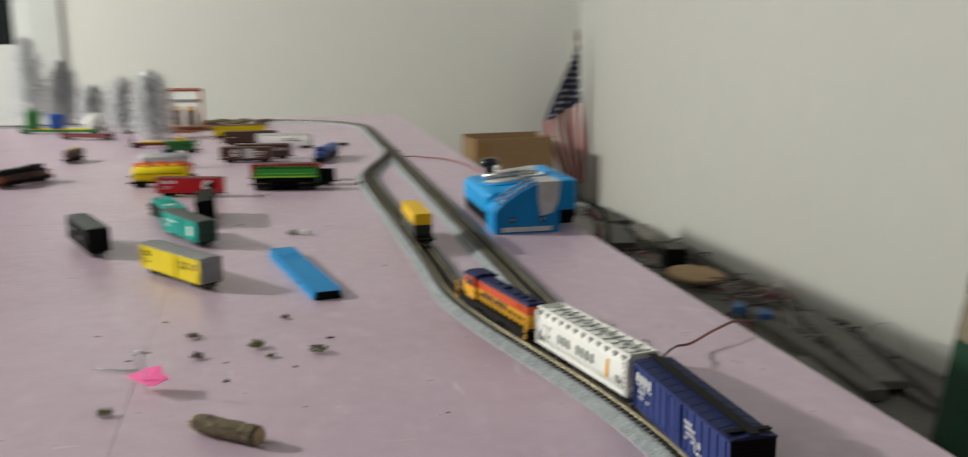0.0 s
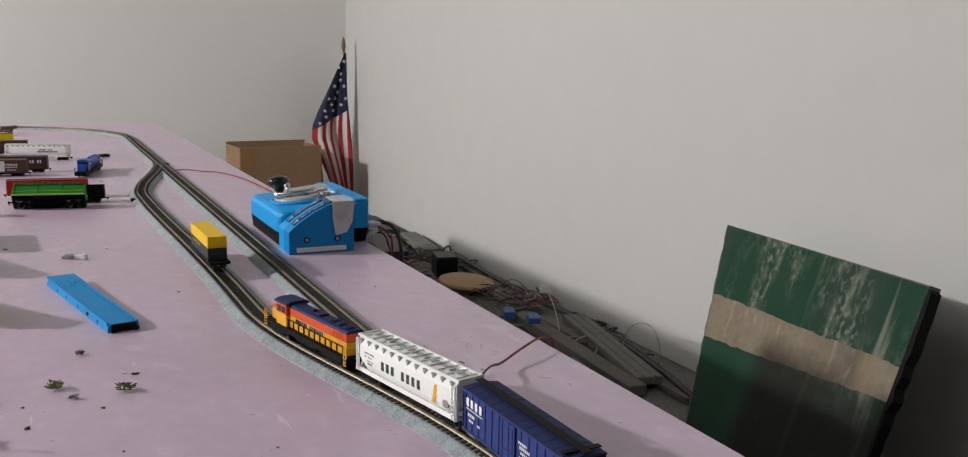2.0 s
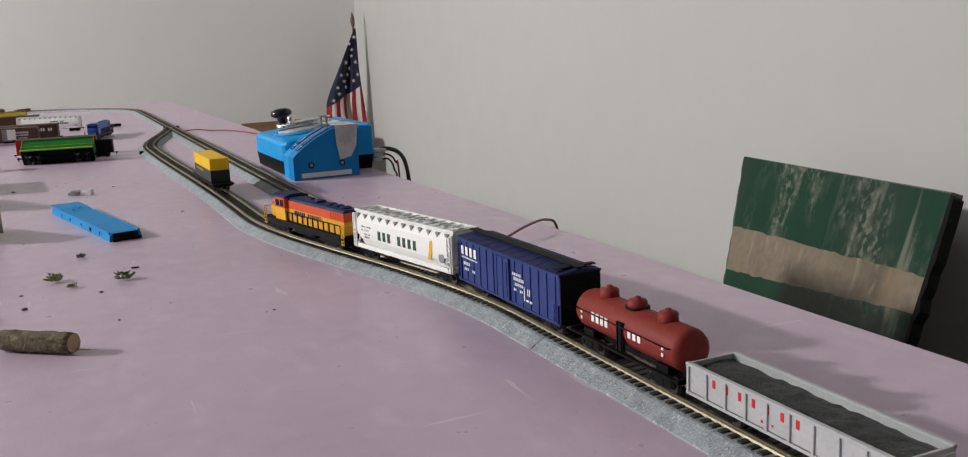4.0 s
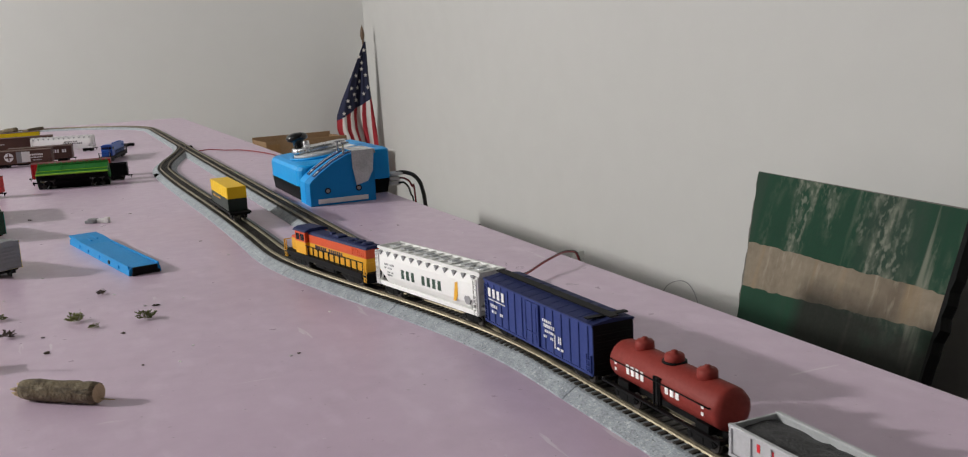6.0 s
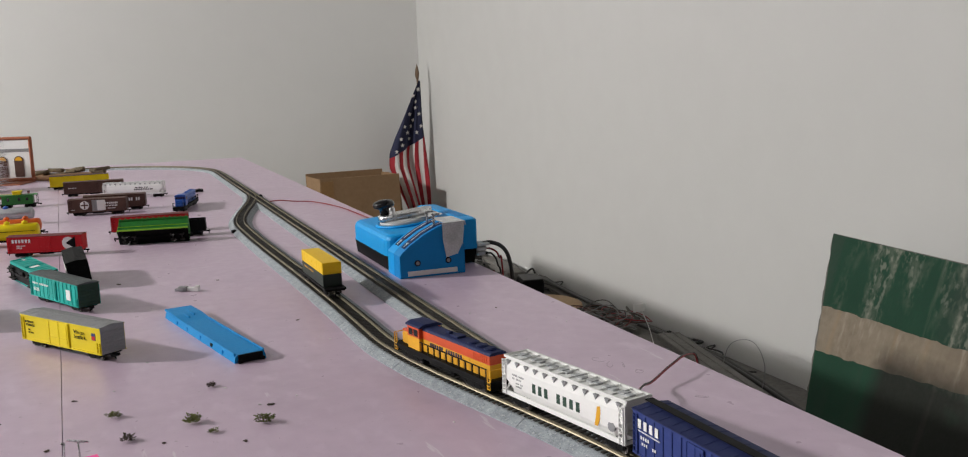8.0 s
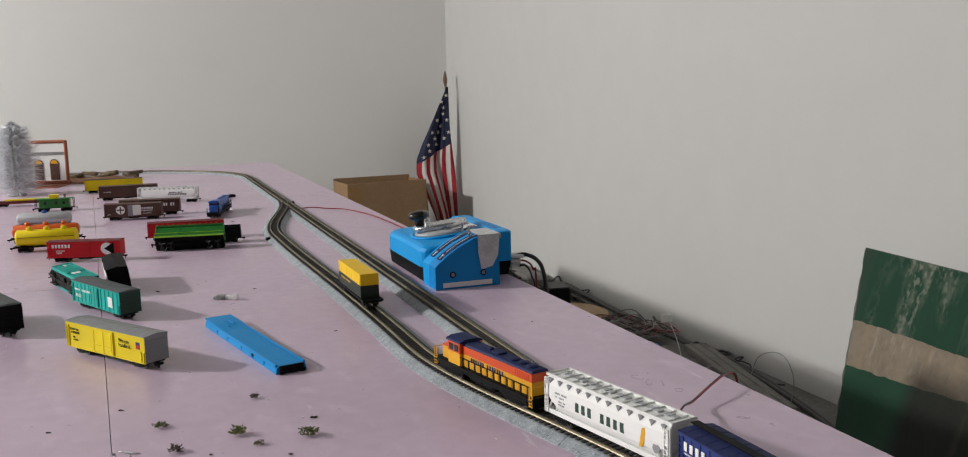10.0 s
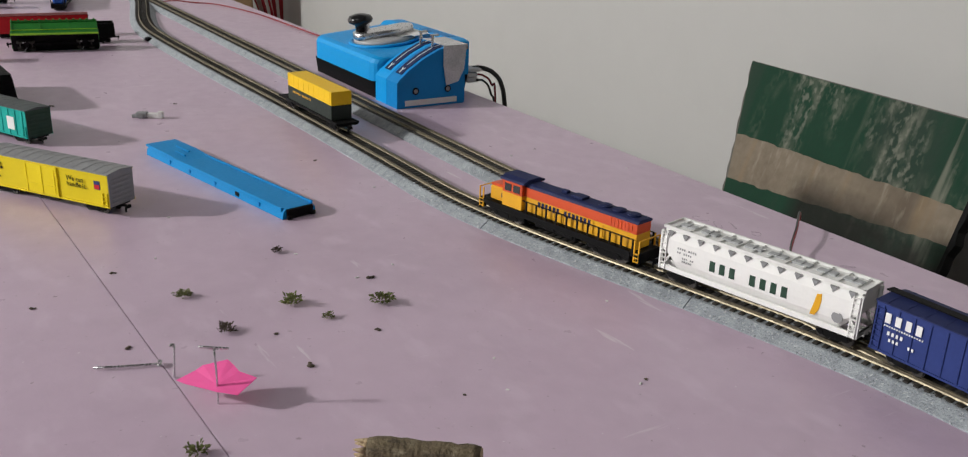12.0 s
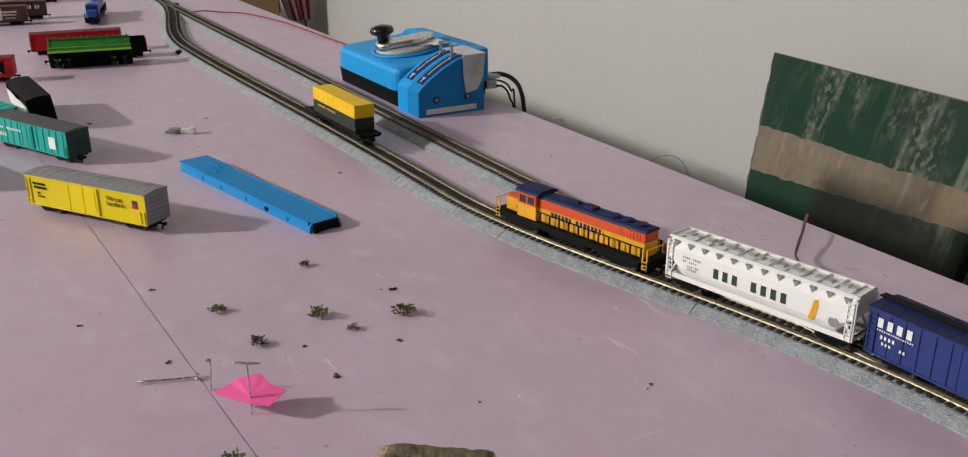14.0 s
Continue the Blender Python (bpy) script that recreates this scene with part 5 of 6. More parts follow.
wire("track_feeder", [(x + 1.0, y + 0.9 + 0.5 * math.sin(x), z + 0.2) for x, y, z in FEED], 0.6, CABLE, "black feeder wire arching from the track to the table edge", "track feeder wires")
wire("track_feeder", [(168, 905, 3), (185, 900, 4), (205, 890, 2), (232, 868, 1.2), (252, 780, 1.2), (258, 680, 1.2), (262, 560, 1.2), (276, 480, 1), (296, 420, -20), (320, 360, -120)], 0.9, RED_WIRE, "red feeder wire lying along the table to the edge", "track feeder wires")

# ---- flag in the corner ----
flag = thing("flag", pose(0, 0, 0), "small stars-and-stripes flag hanging limp on a dark wooden stick", "flag")
part("pole", Shape().tube([(1143, 3135, 205), (1153, 3150, 0), (1180, 3185, LEDGE)], 4.5, 10, 4), POLE_WOOD, flag)
part("finial", Shape().lathe([(3.5, 200), (6.5, 206), (9.5, 222), (6.5, 242), (2.5, 256), (0.6, 262)], 12, Matrix.Translation((1142, 3134, 0))), POLE_WOOD, flag)
LEFT = [(195, 1142), (120, 1104), (40, 1066), (-40, 1030), (-100, 1008), (-155, 1006), (-220, 1030), (-300, 1062), (-380, 1090)]


def cloth(v, z):
    i = next((k for k in range(len(LEFT) - 2) if LEFT[k + 1][0] <= z), len(LEFT) - 2)
    (z0, x0), (z1, x1) = LEFT[i], LEFT[i + 1]
    lx = x0 + (x1 - x0) * (z0 - z) / (z0 - z1)
    rx = 1151 + (195 - z) * 0.045
    spread = min(1, (200 - z) / 200)
    return Vector((lx + (rx - lx) * v, 3118 - spread * (13 * math.sin(v * 10 + z * 0.008) + 6 * math.sin(v * 23 + z * 0.013)) + v * 8, z))


def canton_end(v):
    return -118 + 88 * v


def cloth_strip(v0, v1, cols, top, bottom, rows):
    p = [cloth(v, top(v) + (bottom(v) - top(v)) * i / rows) for i in range(rows + 1) for v in [v0 + (v1 - v0) * j / cols for j in range(cols + 1)]]
    n = cols + 1
    back = [q + Vector((0, 1.2, 0)) for q in p]
    k = len(p)
    f = [(i * n + j, i * n + j + 1, (i + 1) * n + j + 1, (i + 1) * n + j) for i in range(rows) for j in range(cols)]
    f += [tuple(a + k for a in q[::-1]) for q in f]
    return Shape().add(p + back, f, True)


part("canton", cloth_strip(0, 1, 36, lambda v: 195, canton_end, 30), FLAG_BLUE, flag, "dark blue canton")
for i in range(9):
    part("stripe", cloth_strip(i / 9, (i + 1) / 9, 5, lambda v: canton_end(v), lambda v: -380, 20), FLAG_RED if i % 2 == 0 else FLAG_WHITE, flag)
STAR = Shape().prism([(math.sin(i * math.pi / 5) * (9.5 if i % 2 == 0 else 3.9), math.cos(i * math.pi / 5) * (9.5 if i % 2 == 0 else 3.9)) for i in range(10)], -0.6, 0, "y").mesh("star", FLAG_WHITE)
for r in range(11):
    z = 160 - r * 25
    wide = cloth(1, z).x - cloth(0, z).x
    n = max(1, int(wide / 34))
    for k in range(n + (r % 2)):
        v = (k + (0.5 if r % 2 == 0 else 0.06)) / max(n, 1)
        if 0.03 < v < 0.93 and z > canton_end(v) + 14:
            part("star", STAR, FLAG_WHITE, flag).location = (cloth(v, z) + Vector((0, -3.5, 0))) * 0.001

# ---- carton behind the table ----
carton = thing("cardboard_box", pose(0.665, 2.90, FLOOR_Z * 0.001, 0, 0, 4), "open brown cardboard box standing behind the table", "cardboard box")
H = -161 - FLOOR_Z
part("panel", Shape().box(0, 319, 0, 5, 0, H, 1), CARD, carton)
part("panel", Shape().box(0, 319, 195, 200, 0, H + 6, 1), CARD, carton)
part("panel", Shape().box(0, 5, 5, 195, 0, H - 2, 1), CARD, carton)
part("panel", Shape().box(314, 319, 5, 195, 0, H - 6, 1), CARD, carton)
part("base", Shape().box(5, 314, 5, 195, 0, 5), CARD, carton)
part("tape_strip", Shape().box(4, 52, -1.2, -0.2, H - 150, H - 12).box(4, 52, -0.8, 6, H - 13, H - 11), DECK, carton, "strip of brown parcel tape")
part("flap", Shape().prism([(319, 0), (323, 1), (335, -150), (331, -151)], 20, 160, "y", False, Matrix.Translation((0, 0, H - 6))), CARD, carton)

# ---- painted board leaning on the wall ----
BH = 376.0
ly, lz = Vector((0.123, 0.992, 0)).normalized(), Vector((0.317, -0.039, 0.948)).normalized()
lean = Matrix((ly.cross(lz), ly, lz)).transposed().to_4x4()
board = thing("painted_board", Matrix.Translation((0.902, 0.172, LEDGE * 0.001)) @ lean, "worn green board with a beige stripe, shade painted in at lower right, leaning on an added dark box", "board")
rnd = random.Random(3)
ragged = [(rnd.uniform(-3, 3) + 488 - 0.23 * (BH - z), z) for z in range(0, 376, 16)]
part("core", Shape().prism([(2, 0), *ragged, (486, BH), (4, BH + 2)], 1, 20, "x"), DUSTY, board)


def stripe_part(name, low, high, material, proud):
    n, p = 40, []
    for i in range(n + 1):
        for z in (low, high):
            y = 4 + (480 - 0.23 * (BH - z[1])) * i / n
            p.append((1 - proud, y + (rnd.uniform(-2, 3) if i == n else 0), z[0] + (z[1] - z[0]) * i / n + (rnd.uniform(-1.6, 1.6) if 10 < z[0] < BH - 5 else 0)))
    q = [(x + proud + 0.5, y, z) for x, y, z in p]
    k = len(p)
    f = [(2 * i, 2 * i + 2, 2 * i + 3, 2 * i + 1) for i in range(n)]
    f += [(k + 2 * i + 1, k + 2 * i + 3, k + 2 * i + 2, k + 2 * i) for i in range(n)]
    f += [(2 * i + 1, 2 * i + 3, k + 2 * i + 3, k + 2 * i + 1) for i in range(n)] + [(2 * i, k + 2 * i, k + 2 * i + 2, 2 * i + 2) for i in range(n)]
    f += [(0, 1, k + 1, k), (2 * n, k + 2 * n, k + 2 * n + 1, 2 * n + 1)]
    part(name, Shape().add(p + q, f), material, board)


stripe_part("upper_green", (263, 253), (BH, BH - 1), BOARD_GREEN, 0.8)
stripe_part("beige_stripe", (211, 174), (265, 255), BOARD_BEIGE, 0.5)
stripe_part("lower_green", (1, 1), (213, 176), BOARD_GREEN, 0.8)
worn = [(rnd.uniform(-6, 0), z) for z in range(int(BH) - 6, 0, -17)]
part("edge_batten", Shape().prism([(4, 0), (4, BH - 3), *worn, (-3, 0)], -0.5, 18, "x"), BLACK, board, "dark torn edge")
# Added out of sight behind the board to hold it up.
case = thing("hidden_prop", pose(1.186, 0.262, LEDGE * 0.001, 0, 0, 4), "dark upright box added out of sight to prop the painted board", "case")
part("body", Shape().box(-92, -4, 85, 300, 0.3, 318, 6), CABLE, case)
part("latch", Shape().box(-95, -91, 130, 170, 180, 205, 1), BLACK, case)

# ---- clutter on the ledge ----
rnd = random.Random(8)
for i, (x, y, l, w, h, a, mt) in enumerate(((1090, 1000, 620, 60, 14, 89, DUSTY), (1010, 1040, 560, 40, 22, 86, DUSTY), (1150, 1900, 300, 40, 12, 82, DUSTY), (1010, 2250, 320, 90, 30, 80, CABLE), (1100, 2600, 300, 80, 30, 88, CABLE), (920, 760, 420, 50, 18, 83, CONCRETE))):
    solid("scrap_board", Shape().box(-l / 2, l / 2, -w / 2, w / 2, 0.2, h, 1.5).box(-l / 2 + 8, -l / 2 + 30, -w / 2 - 0.6, w / 2 + 0.6, 2, h - 2), mt, pose(x * 0.001, y * 0.001, LEDGE * 0.001 + 0.003 * (i % 3), 0, 0, a), "dusty offcut of board on the ledge", "offcut", "offcuts on the ledge")
for i in range(46):
    y0 = rnd.uniform(900, 2500)
    pts, y, x = [], y0, rnd.uniform(960, 1160)
    for k in range(7):
        pts.append((min(1188, max(900, x)), y, LEDGE + 6 + rnd.uniform(0, 1) ** 2 * 20 * (0.4 if k in (0, 6) else 1)))
        x += rnd.uniform(-60, 60)
        y += rnd.uniform(-40, 80)
    solid("loose_cable", Shape().tube(pts, rnd.choice((1.4, 2.0, 3.0))), rnd.choice((CABLE, CABLE, CABLE, GREY_WIRE, RED_WIRE, DUSTY)), pose(0, 0, 0), "tangled loose cable on the ledge", "cable", "cables on the ledge")
for x, y, z in ((1020, 1240, 18), (1000, 1330, 12)):
    solid("connector", Shape().box(-26, 26, -14, 14, 0.2, 20, 2).box(-18, 18, -15, 15, 4, 14, 1).rod((0, 8), 4, 20, 34, "x", 8), BLUE_PLASTIC, pose(x * 0.001, y * 0.001, LEDGE * 0.001 + z * 0.001, 0, 0, 70), "blue plastic connector among the cables", "connector", "connectors on the ledge")
solid("white_tag", Shape().tube([(1060, 1180, LEDGE + 4), (1050, 1190, LEDGE + 60), (1034, 1200, LEDGE + 108)], 1.2).box(1012, 1040, 1194, 1200, LEDGE + 104, LEDGE + 122, 1), PAPER, pose(0, 0, 0), "white tag on a bent wire", "tag")
wire("wire_loop", [(1110, 1000, LEDGE + 8), (1100, 960, LEDGE + 72), (1092, 900, LEDGE + 102), (1082, 845, LEDGE + 104), (1080, 818, LEDGE + 70), (1084, 830, LEDGE + 20), (1090, 850, LEDGE + 2)], 1.0, GREY_WIRE, "thin grey wire loop rising above the ledge")
KRAFT = shader("kraft_disc", (0.40, 0.27, 0.15), 0.8, 0, (0.30, 0.19, 0.10), 18, 0.7, 0.2, 200)
solid("round_board", Shape().lathe([(0.6, 0.3), (74, 0.3), (76, 4), (75, 9), (70, 11), (0.6, 11.5)], 40), KRAFT, pose(1.018, 1.625, LEDGE * 0.001 + 0.03, 4, 3, 0), "round brown board lying among the cables", "disc")
PALE_WIRE = shader("pale_wire", (0.30, 0.27, 0.265), 0.5)
for k in range(16):
    cx, cy, rr, ph = rnd.uniform(1020, 1130), rnd.uniform(1360, 1560), rnd.uniform(20, 52), rnd.uniform(0, 6.28)
    loop = [(min(1190, cx + rr * math.cos(ph + a * 0.75)), cy + 1.4 * rr * math.sin(ph + a * 0.75), LEDGE + 12 + 16 * abs(math.sin(a * 0.6 + k)) + k) for a in range(9)]
    solid("loose_cable", Shape().tube(loop, rnd.choice((0.9, 1.2, 1.6))), (RED_WIRE, PALE_WIRE, CABLE, BROWN)[k % 4], pose(0, 0, 0), "thin coiled wire in a tangle on the ledge", "cable", "cables on the ledge")
for i in range(2):
    solid("loose_cable", Shape().tube([(1150 - i * 9, 2000, LEDGE + 30), (1130 - i * 8, 1500, LEDGE + 20 + 3 * i), (1140 - i * 10, 1100, LEDGE + 22), (1100 - i * 12, 800, LEDGE + 16 + i * 3), (1050 - i * 8, 600, LEDGE + 10)], 5 - 0.4 * i), CABLE, pose(0, 0, 0), "dark cable run along the wall", "cable", "cables on the ledge")

solid("scrap_board", Shape().box(-235, 235, -28, 28, 0.2, 17, 2).box(-235, 235, -12, -8, 16, 19, 0.5).box(-235, 235, 10, 14, 16, 19, 0.5), GREY_SLAB, pose(1.085, 1.015, LEDGE * 0.001 + 0.012, 0, 0, 78), "pale grey dusty strip of trim on the ledge", "offcut", "offcuts on the ledge")
solid("scrap_board", Shape().box(-150, 150, -30, 30, 0.2, 24, 2).box(-120, 120, -31, 31, 6, 18, 1), GREY_SLAB, pose(1.13, 2.25, LEDGE * 0.001 + 0.004, 0, 0, 84), "pale grey dusty strip of trim on the ledge", "offcut", "offcuts on the ledge")
adapter = thing("power_adapter", pose(1.05, 1.85, LEDGE * 0.001, 0, 0, 78), "black plug-in power adapter lying on the ledge", "power adapter")
part("body", Shape().box(-46, 46, -32, 32, 0.3, 62, 5), BLACK, adapter)
part("lid", Shape().box(-44, 44, -30, 30, 62, 65, 1.5), CABLE, adapter, "dull grey-black top")
for k in range(7):
    rr = 38 + 5 * (k % 4)
    solid("loose_cable", Shape().tube([(1070 + rr * math.cos(a * 0.9 + k) + 10 * math.sin(k * 2.1), 1420 + 1.5 * rr * math.sin(a * 0.9 + k) + 14 * k - 40, LEDGE + 14 + 5 * k + 14 * math.sin(a * 1.7 + k)) for a in range(8)], 1.3), (CABLE, GREY_WIRE, DUSTY, RED_WIRE)[k % 4], pose(0, 0, 0), "coiled thin cable in a tangle on the ledge", "cable", "cables on the ledge")

# ---- blue car shell ----
shell = thing("flat_car_shell", pose(-0.0085, 0.082, 0, 0, 0, 102.2), "sky blue plastic flat car shell without wheels", "car shell")
part("deck", Shape().prism([(-11.2, 0.2), (11.2, 0.2), (10.6, 4.2), (8.6, 6.0), (-8.6, 6.0), (-10.6, 4.2)], -83, 83).box(-81, 78, -10.8, -9.6, 3.8, 6.6, 0.2).box(-81, 78, 9.6, 10.8, 3.8, 6.6, 0.2), SHELL_BLUE, shell)
part("ramp", Shape().prism([(36, 6.0), (84, 6.0), (84, 7.4), (56, 7.4)], -10.8, 10.8, "y").box(50, 68, -3.4, -2.4, 7.0, 8.0).box(44, 60, 2.4, 3.4, 6.6, 7.6), SHELL_BLUE, shell)
# A black plate stands for the shade inside the open end.
part("end_plate", Shape().box(-84.6, -82.8, -8.6, 8.6, 0.3, 5.8, 0.3).box(-86, -84.2, -9.4, -6, 0.3, 2.6, 0.3).box(-86, -84.2, 6, 9.4, 0.3, 2.6, 0.3), BLACK, shell, "black plate standing for the shaded open end")
for x, w in ((-34, 4), (-58, 2.4), (-8, 2.4), (24, 2.4), (50, 2.4)):
    # Notches are dark blocks on the side; their shade is in the colour.
    part("side_notch", Shape().box(x - w / 2, x + w / 2, 10.4, 11.5, 1.4, 4.0, 0.3), BLACK if w > 3 else PACK_BLUE_DARK, shell)

# ---- pins, neon paper, stick, bits ----
tp = thing("t_pin", pose(-0.094, -0.177, 0, 0, 0, -32), "steel T-pin standing in the foam", "pin", "T-pins")
part("shaft", Shape().tube([(0, 0, -6), (0.3, 0.2, 10), (0, 0, 23)], 0.42, 6, 3), STEEL, tp)
part("bar", Shape().tube([(0, 0, 23), (-4.6, 0.6, 23.2), (-5, -0.5, 23.9), (0, -0.6, 23.9), (4.4, -0.4, 23.6), (4.8, 0.5, 23.1), (0.4, 0.2, 22.9)], 0.42, 6, 3), STEEL, tp)
tp = thing("t_pin", pose(-0.1025, -0.15, 0, 0, 0, 100) @ pose(0, 0, 0, 4, 0, 0), "steel T-pin standing in the foam", "pin", "T-pins")
part("shaft", Shape().tube([(0, 0, -6), (0, 0.1, 6), (0, 0, 14)], 0.42, 6, 3), STEEL, tp)
part("bar", Shape().tube([(0, 0, 14), (0.6, 1, 14.1), (0.4, 1.6, 13.8), (0, 0.4, 13.5)], 0.45, 6, 3), STEEL, tp)
tp = thing("t_pin", pose(-0.117, -0.1335, 0.0004, 0, 0, 160), "steel T-pin lying flat on the foam", "pin", "T-pins")
part("shaft", Shape().tube([(-12, 0, 0.5), (0, 0.2, 0.5), (12, 0, 0.6)], 0.5, 6, 3), STEEL, tp)
part("bar", Shape().tube([(-12, 0, 0.6), (-12.4, 1.6, 0.7), (-13.2, 1.6, 1), (-13.2, -1.6, 1), (-12, -1.4, 0.7)], 0.5, 6, 3), STEEL, tp)
sheet = Shape()
ring = [(-11.2, 12.4, 7.0), (-9.4, 9.4, 6.7), (-0.8, -2.8, 7.0), (5.0, -8.6, 7.0), (13.9, -4.2, 9.5), (9.2, 1.6, 10.6), (8.6, 5.6, 11.4), (7.4, 9.2, 12.4), (-1.1, 12.6, 10.5), (-4.0, 12.8, 9.0)]
p = [(0.4, 0.6, 7.8)] + ring
k = len(ring)
sheet.add(p + [(x, y, z - 0.25) for x, y, z in p], [(0, 1 + i, 1 + (i + 1) % k) for i in range(k)] + [(k + 1, k + 2 + (i + 1) % k, k + 2 + i) for i in range(k)] + [(1 + i, k + 2 + i, k + 2 + (i + 1) % k, 1 + (i + 1) % k) for i in range(k)])
solid("neon_paper", sheet, PINK, pose(-0.094, -0.177, 0), "torn neon pink paper scrap speared on a T-pin", "paper scrap")
stick = thing("stick", pose(-0.0465, -0.249, 0.0049, 0, 0, -39), "short bark-covered stick with a broken end, lying on the foam", "stick")
part("bark", log_shape(38, 4.6, 4, 16, 16), BARK, stick)
sp = Shape()
rnd = random.Random(2)
for i in range(9):
    a = i * 0.7
    sp.rod((2.6 * math.cos(a), 2.6 * math.sin(a)), 1.3, -19, -20.5 - rnd.uniform(0, 4), "x", 6, 0.3)
part("broken_end", sp, WOOD_CUT, stick, "pale splintered end")
part("cut_end", Shape().rod((0, 0), 4.2, 18, 19.4, "x", 10), WOOD_CUT, stick, "pale cut end")
part("splinter", Shape().rod((1.0, -3), 0.5, 18, 26, "x", 5, 0.2), WOOD_CUT, stick)


def tuft(seed, r, material, flat=0.6):
    rnd, s = random.Random(seed), Shape()
    for i in range(70):
        a, e = rnd.uniform(0, 6.283), rnd.uniform(-0.1, 1.3)
        q = r * rnd.uniform(0, 0.55)
        o = Vector((q * math.cos(a), q * math.sin(a), 0.2 + rnd.uniform(0, 0.5) * r * flat))
        a += rnd.uniform(-0.9, 0.9)
        d = Vector((math.cos(a) * math.cos(e), math.sin(a) * math.cos(e), math.sin(e) * flat))
        l, n = r * rnd.uniform(0.28, 0.6), Vector((-math.sin(a), math.cos(a), rnd.uniform(-0.4, 0.4))) * r * 0.075
        t = o + d * l
        t.z = max(0.1, t.z)
        mid = o + d * l * 0.55 + Vector((0, 0, 0.12 * r))
        s.add([o, mid - n, t, mid + n, mid - Vector((0, 0, 0.15))], [(0, 1, 2), (0, 2, 3), (4, 2, 1), (4, 3, 2), (4, 1, 0), (4, 0, 3)])
    return s


for i, (x, y, r, mt) in enumerate(((-79, -78, 3.4, MOSS), (-38, -108, 4.6, MOSS), (-1, -126, 4.8, MOSS), (-22, -46, 2.6, DEBRIS), (-29, -129, 2.4, MOSS), (-73, -121, 3.6, DEBRIS), (-110, -205, 3.4, MOSS))):
    solid("greenery_tuft", tuft(20 + i, r * 1.55, mt, 0.8), mt, pose(x * 0.001, y * 0.001, 0, 0, 0, i * 50), "tiny tuft of dry greenery on the foam" if mt is MOSS else "tiny dark tuft of debris on the foam", "tuft", "tufts on the foam")
rnd = random.Random(17)
SPOTS = [(7, -97, 1.6), (-101, -36, 1.2), (-112, -117, 1.2), (-53, -165, 2.0), (-15, -150, 1.0), (-55, -133, 0.9), (-70, 330, 1.6), (60, 100, 1.2), (20, 300, 1.0), (-118, 330, 1.4), (-10, -215, 0.8), (60, -240, 0.8), (206, -170, 0.8), (215, 60, 0.8), (-140, -60, 1.0), (30, 700, 2.0), (50, 820, 1.6)]
for i, (x, y, r) in enumerate(SPOTS):
    s = Shape()
    for k in range(4):
        a, q = rnd.uniform(0, 6.28), r * rnd.uniform(0.4, 1)
        s.lathe([(q * 0.8, 0.05), (q, q * 0.3), (q * 0.4, q * 0.7)], 6, Matrix.Translation((math.cos(a) * r * 0.9, math.sin(a) * r * 0.5, 0)))
    solid("crumb", s, DEBRIS, pose(x * 0.001, y * 0.001, 0, 0, 0, rnd.uniform(0, 360)), "dark crumb of dirt on the foam", "crumb", "crumbs on the foam")
for i in range(16):
    x, y = rnd.uniform(-90, 250), rnd.uniform(-260, 60)
    if abs(x - side_x(y)) < 18 or abs(x - 155) < 18:
        continue
    solid("foam_fleck", Shape().box(-rnd.uniform(0.4, 1.4), 0.8, -0.4, 0.4, 0.02, 0.5, 0.1), PAPER, pose(x * 0.001, y * 0.001, 0, 0, 0, rnd.uniform(0, 180)), "tiny white fleck on the foam", "fleck", "white flecks on the foam")
bit = thing("loose_part", pose(-0.012, 0.263, 0, 0, 0, 150), "small grey and white broken model part", "model part")
part("bar", Shape().box(-11, -1, -2.2, 2.0, 0.2, 4.0, 0.4).box(-13, -9, -1.5, 3, 0.2, 5.6, 0.4), PAPER, bit)
part("lump", Shape().box(-1, 8, -3.4, 3, 0.2, 4.4, 0.8).rod((4, 2.2), 2.2, -4, 3.6, "y", 8).box(7, 11, -1, 1.8, 0.2, 2.6, 0.3), GREY, bit, "grey lump")
solid("hook_pin", Shape().tube([(186, -185, 0), (190, -180, 3), (192, -176, 7), (188, -172, 8.5)], 0.5, 6, 4), STEEL, pose(0, 0, 0), "small bent pin by the track", "pin")

SCRIBBLE = shader("pencil_graphite", (0.40, 0.31, 0.385), 0.6)
for k, (x, y, a) in enumerate(((217, -106, 20), (219, -119, 0), (226, -124, 10), (229, -140, -10), (235, -198, 15))):
    curl = [(3.2 * math.cos(i * 0.9) * (1 - 0.04 * i), 4.2 * math.sin(i * 0.9 + k) - 0.6 * i, -0.12) for i in range(7)]
    solid("pencil_mark", Shape().tube(curl, 0.3, 4, 4), SCRIBBLE, pose(x * 0.001, y * 0.001, 0, 0, 0, a), "faint grey pencil curl on the lavender foam", "pencil mark", "pencil marks on the foam")

# ---- tinsel trees, facade and scenery at the far end ----
TINSEL_NAMES = "tinsel trees"


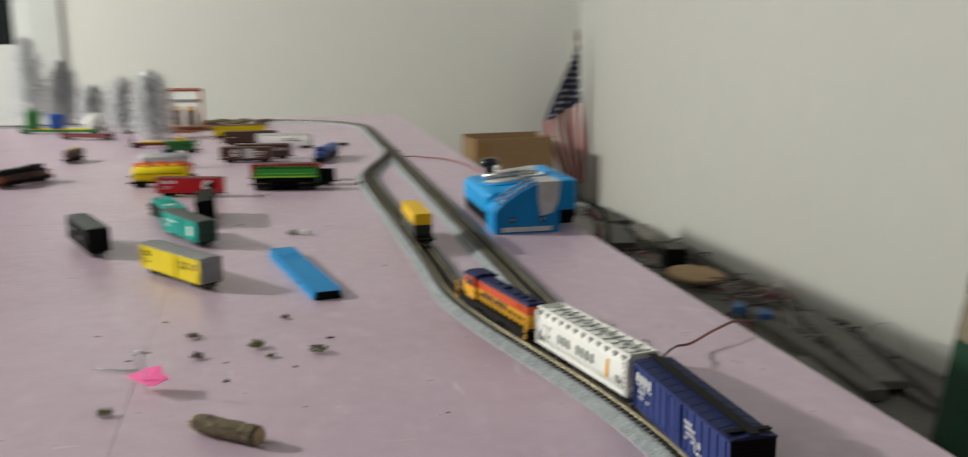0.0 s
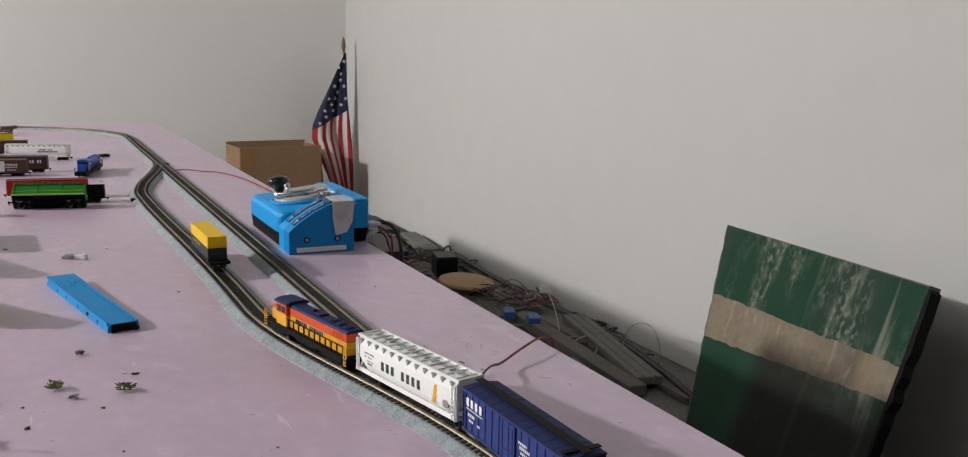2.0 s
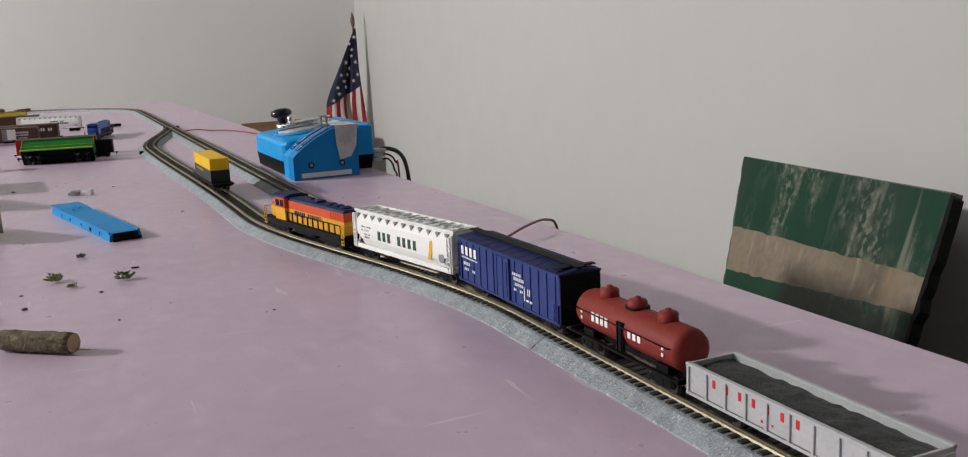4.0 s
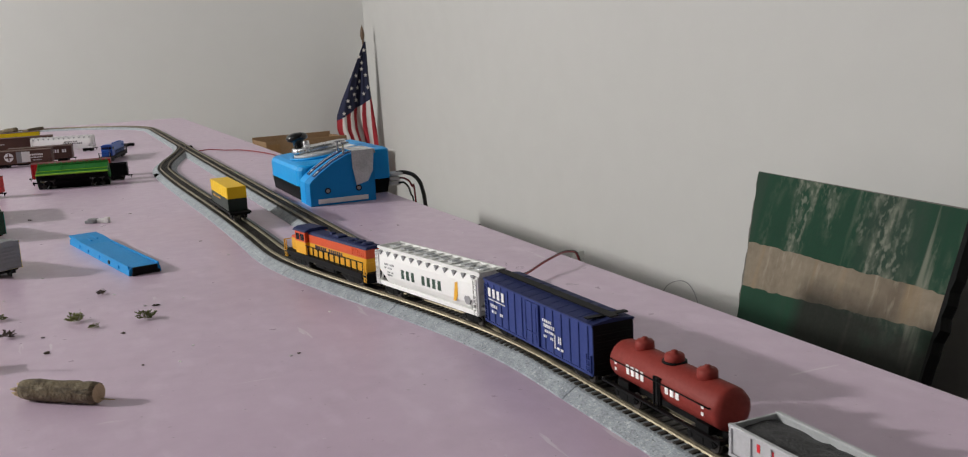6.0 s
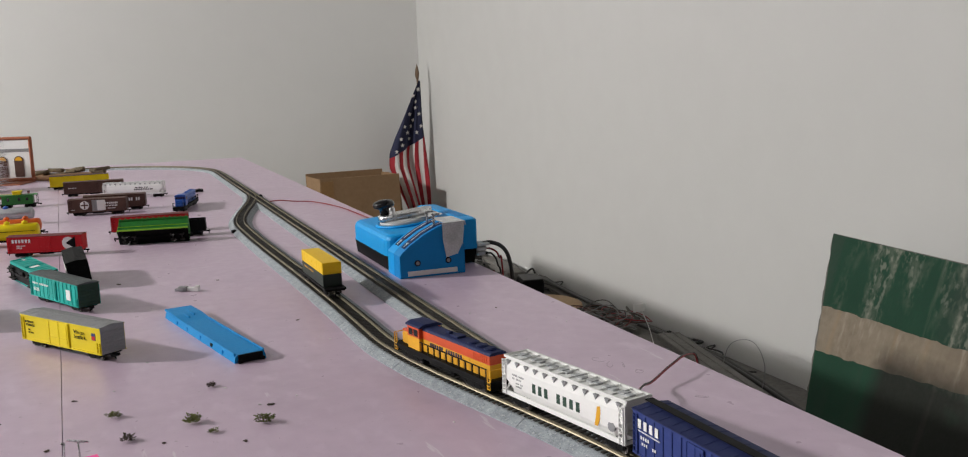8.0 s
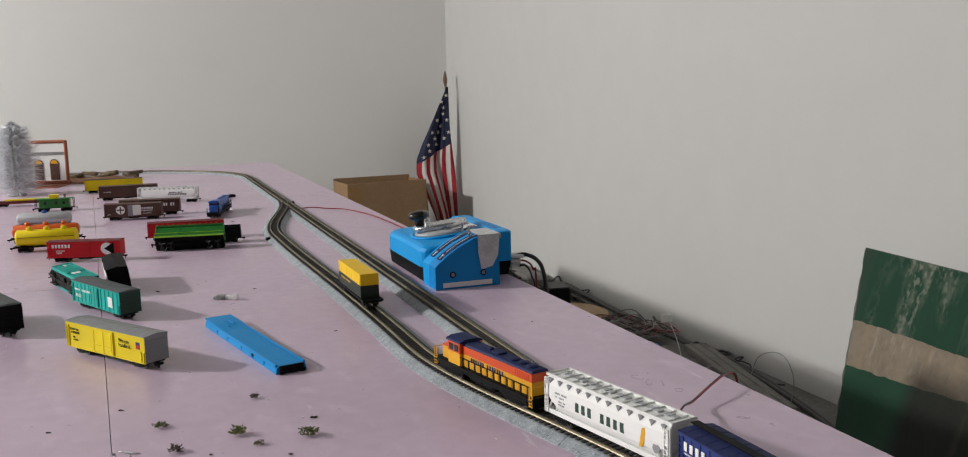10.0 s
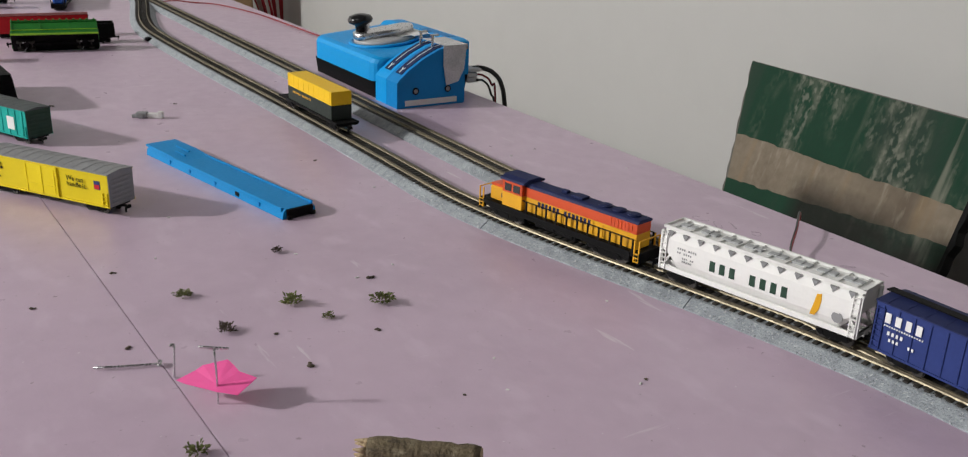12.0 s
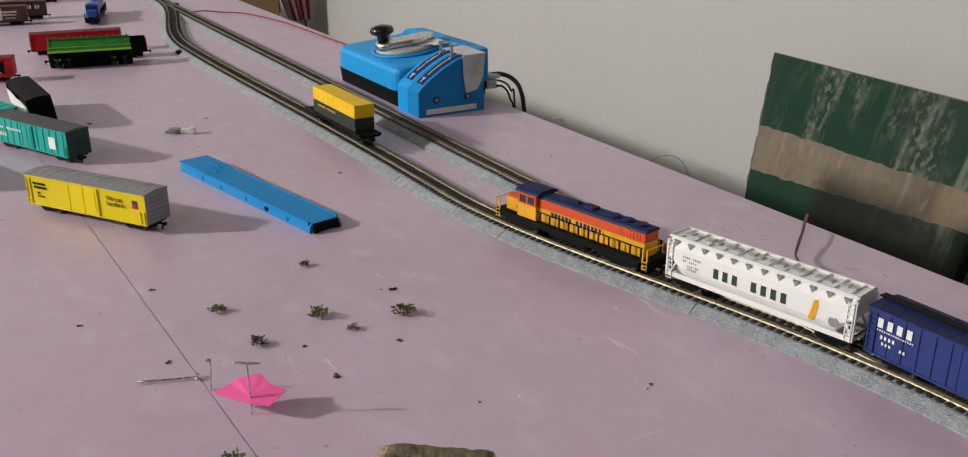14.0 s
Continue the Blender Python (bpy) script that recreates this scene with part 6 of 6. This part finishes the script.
def tinsel_tree(x, y, height, radius, seed, label):
    rnd = random.Random(seed)
    t = thing("tinsel_tree", pose(x, y, 0), label, "tinsel tree", TINSEL_NAMES)
    part("stem", Shape().rod((0, 0), 3, 0, height * 0.9, "z", 8, 1.0).lathe([(18, 0.2), (17, 4), (4, 8), (3, 12)], 16), GREY_PLASTIC, t, "grey stem and foot")
    s = Shape()
    for i in range(4200):
        h = rnd.random() ** 0.8
        z = height * (0.06 + 0.94 * h)
        r0 = radius * (1.02 - h**3) ** 0.7 * (0.8 + 0.2 * math.sin(h * 24 + seed))
        a = rnd.uniform(0, 6.283)
        l = r0 * rnd.uniform(0.35, 1.12)
        d = Vector((math.cos(a), math.sin(a), rnd.uniform(-0.35, 0.55))).normalized()
        n = Vector((rnd.uniform(-1, 1), rnd.uniform(-1, 1), rnd.uniform(-1, 1))).normalized()
        side = d.cross(n).normalized() * rnd.uniform(0.5, 1.2)
        o = Vector((0, 0, z))
        b = o + d * l
        mid = o + d * l * 0.55 + n * rnd.uniform(1, 3)
        s.add([o + d * l * 0.15, mid - side, b, mid + side], [(0, 1, 2, 3)])
    part("tinsel", s, TINSEL, t, "shiny silver tinsel strips")
    return t


tinsel_tree(-0.306, 1.44, 146, 66, 1, "bushy silver tinsel tree beside the facade")
tinsel_tree(-0.392, 1.62, 128, 66, 2, "low bushy silver tinsel tree by the flat cars")
tinsel_tree(-0.59, 1.95, 165, 64, 3, "silver tinsel tree at the far end of the table")
tinsel_tree(-0.67, 1.93, 225, 72, 4, "tall silver tinsel tree near the far edge")
tinsel_tree(-0.50, 1.84, 105, 62, 5, "short silver tinsel tree behind the yellow slab")
facade = thing("toy_facade", pose(-0.264, 1.675, 0, 0, 0, -20), "white toy facade with two arched brown doors in a terracotta frame", "toy building")
fr = Shape()
fr.box(-45, -39, -4, 6, 4, 97, 2.4).box(39, 45, -4, 6, 4, 97, 2.4).box(-45, 45, -4, 6, 91, 98, 2.4).box(-47, 47, -14, 10, 0.2, 8, 2.4)
part("surround", fr, TERRACOTTA, facade, "rounded terracotta frame")
part("wall", Shape().box(-39, 39, -1, 4, 7, 91), WHITE, facade)
part("cornice", Shape().box(-39, 39, -2.4, -0.8, 68, 72, 0.4).box(-39, 39, -1.8, -0.8, 65, 67), GREY, facade, "blue-grey cornice")
for x in (-20, 15):
    arch = [(x - 10, 10), (x + 10, 10), (x + 10, 46)] + [(x + 10 * math.cos(a * math.pi / 8), 46 + 10 * math.sin(a * math.pi / 8)) for a in range(1, 8)] + [(x - 10, 46)]
    part("arched_door", Shape().prism(arch, -2.2, -0.6, "y"), BROWN, facade, "brown arched door")
    part("fanlight", Shape().prism([(x - 8, 46)] + [(x + 8 * math.cos(a * math.pi / 8), 46 + 8 * math.sin(a * math.pi / 8)) for a in range(7, 0, -1)] + [(x + 8, 46)], -2.8, -2.0, "y"), GOLD, facade)
part("forecourt", Shape().box(-56, 54, -95, -14, 0.1, 1.6, 0.5), TERRACOTTA, facade, "reddish forecourt slab")
DISC_WOOD = shader("orange_brown_wood", (0.50, 0.27, 0.14), 0.7, 0, (0.40, 0.20, 0.10), 30, 0.6, 0.2)
solid("wooden_disc", Shape().lathe([(62, 0.2), (65, 3), (62, 7), (0.5, 8)], 32), DISC_WOOD, pose(-0.168, 1.70, 0), "orange-brown wooden disc lying flat", "disc")
rnd = random.Random(31)
for i in range(7):
    x, y = -0.165 + rnd.uniform(-0.05, 0.09), 1.72 + rnd.uniform(-0.02, 0.06)
    solid("dry_twig", log_shape(rnd.uniform(30, 60), rnd.uniform(3, 5.5), 40 + i, 8, 7), BARK, pose(x, y, 0.013 if i < 4 else 0.006, 0, rnd.uniform(-8, 8), rnd.uniform(-30, 30)), "dry brown twig in a pile", "twig", "pile of dry twigs")
solid("toy_block", Shape().box(-14, 14, -12, 12, 12.6, 52, 4).rod((0, 0), 9, 52, 62, "z", 14, 5), GREEN, pose(-0.60, 1.665, 0), "small bright green toy on the yellow slab", "toy")
solid("toy_block", Shape().box(-16, 16, -12, 12, 12.6, 46, 3).rod((0, 30), 10, -13, 13, "y", 14), TOY_BLUE, pose(-0.545, 1.65, 0), "small blue toy on the yellow slab", "toy")
solid("cotton_tuft", Shape().lathe([(14, 0.2), (24, 8), (26, 20), (20, 34), (8, 42), (1, 43)], 12).lathe([(12, 0.2), (18, 8), (16, 24), (4, 32)], 10, Matrix.Translation((28, 6, 0))), PAPER, pose(-0.475, 1.72, 0), "white cottony lump beside the trees", "cotton lump")
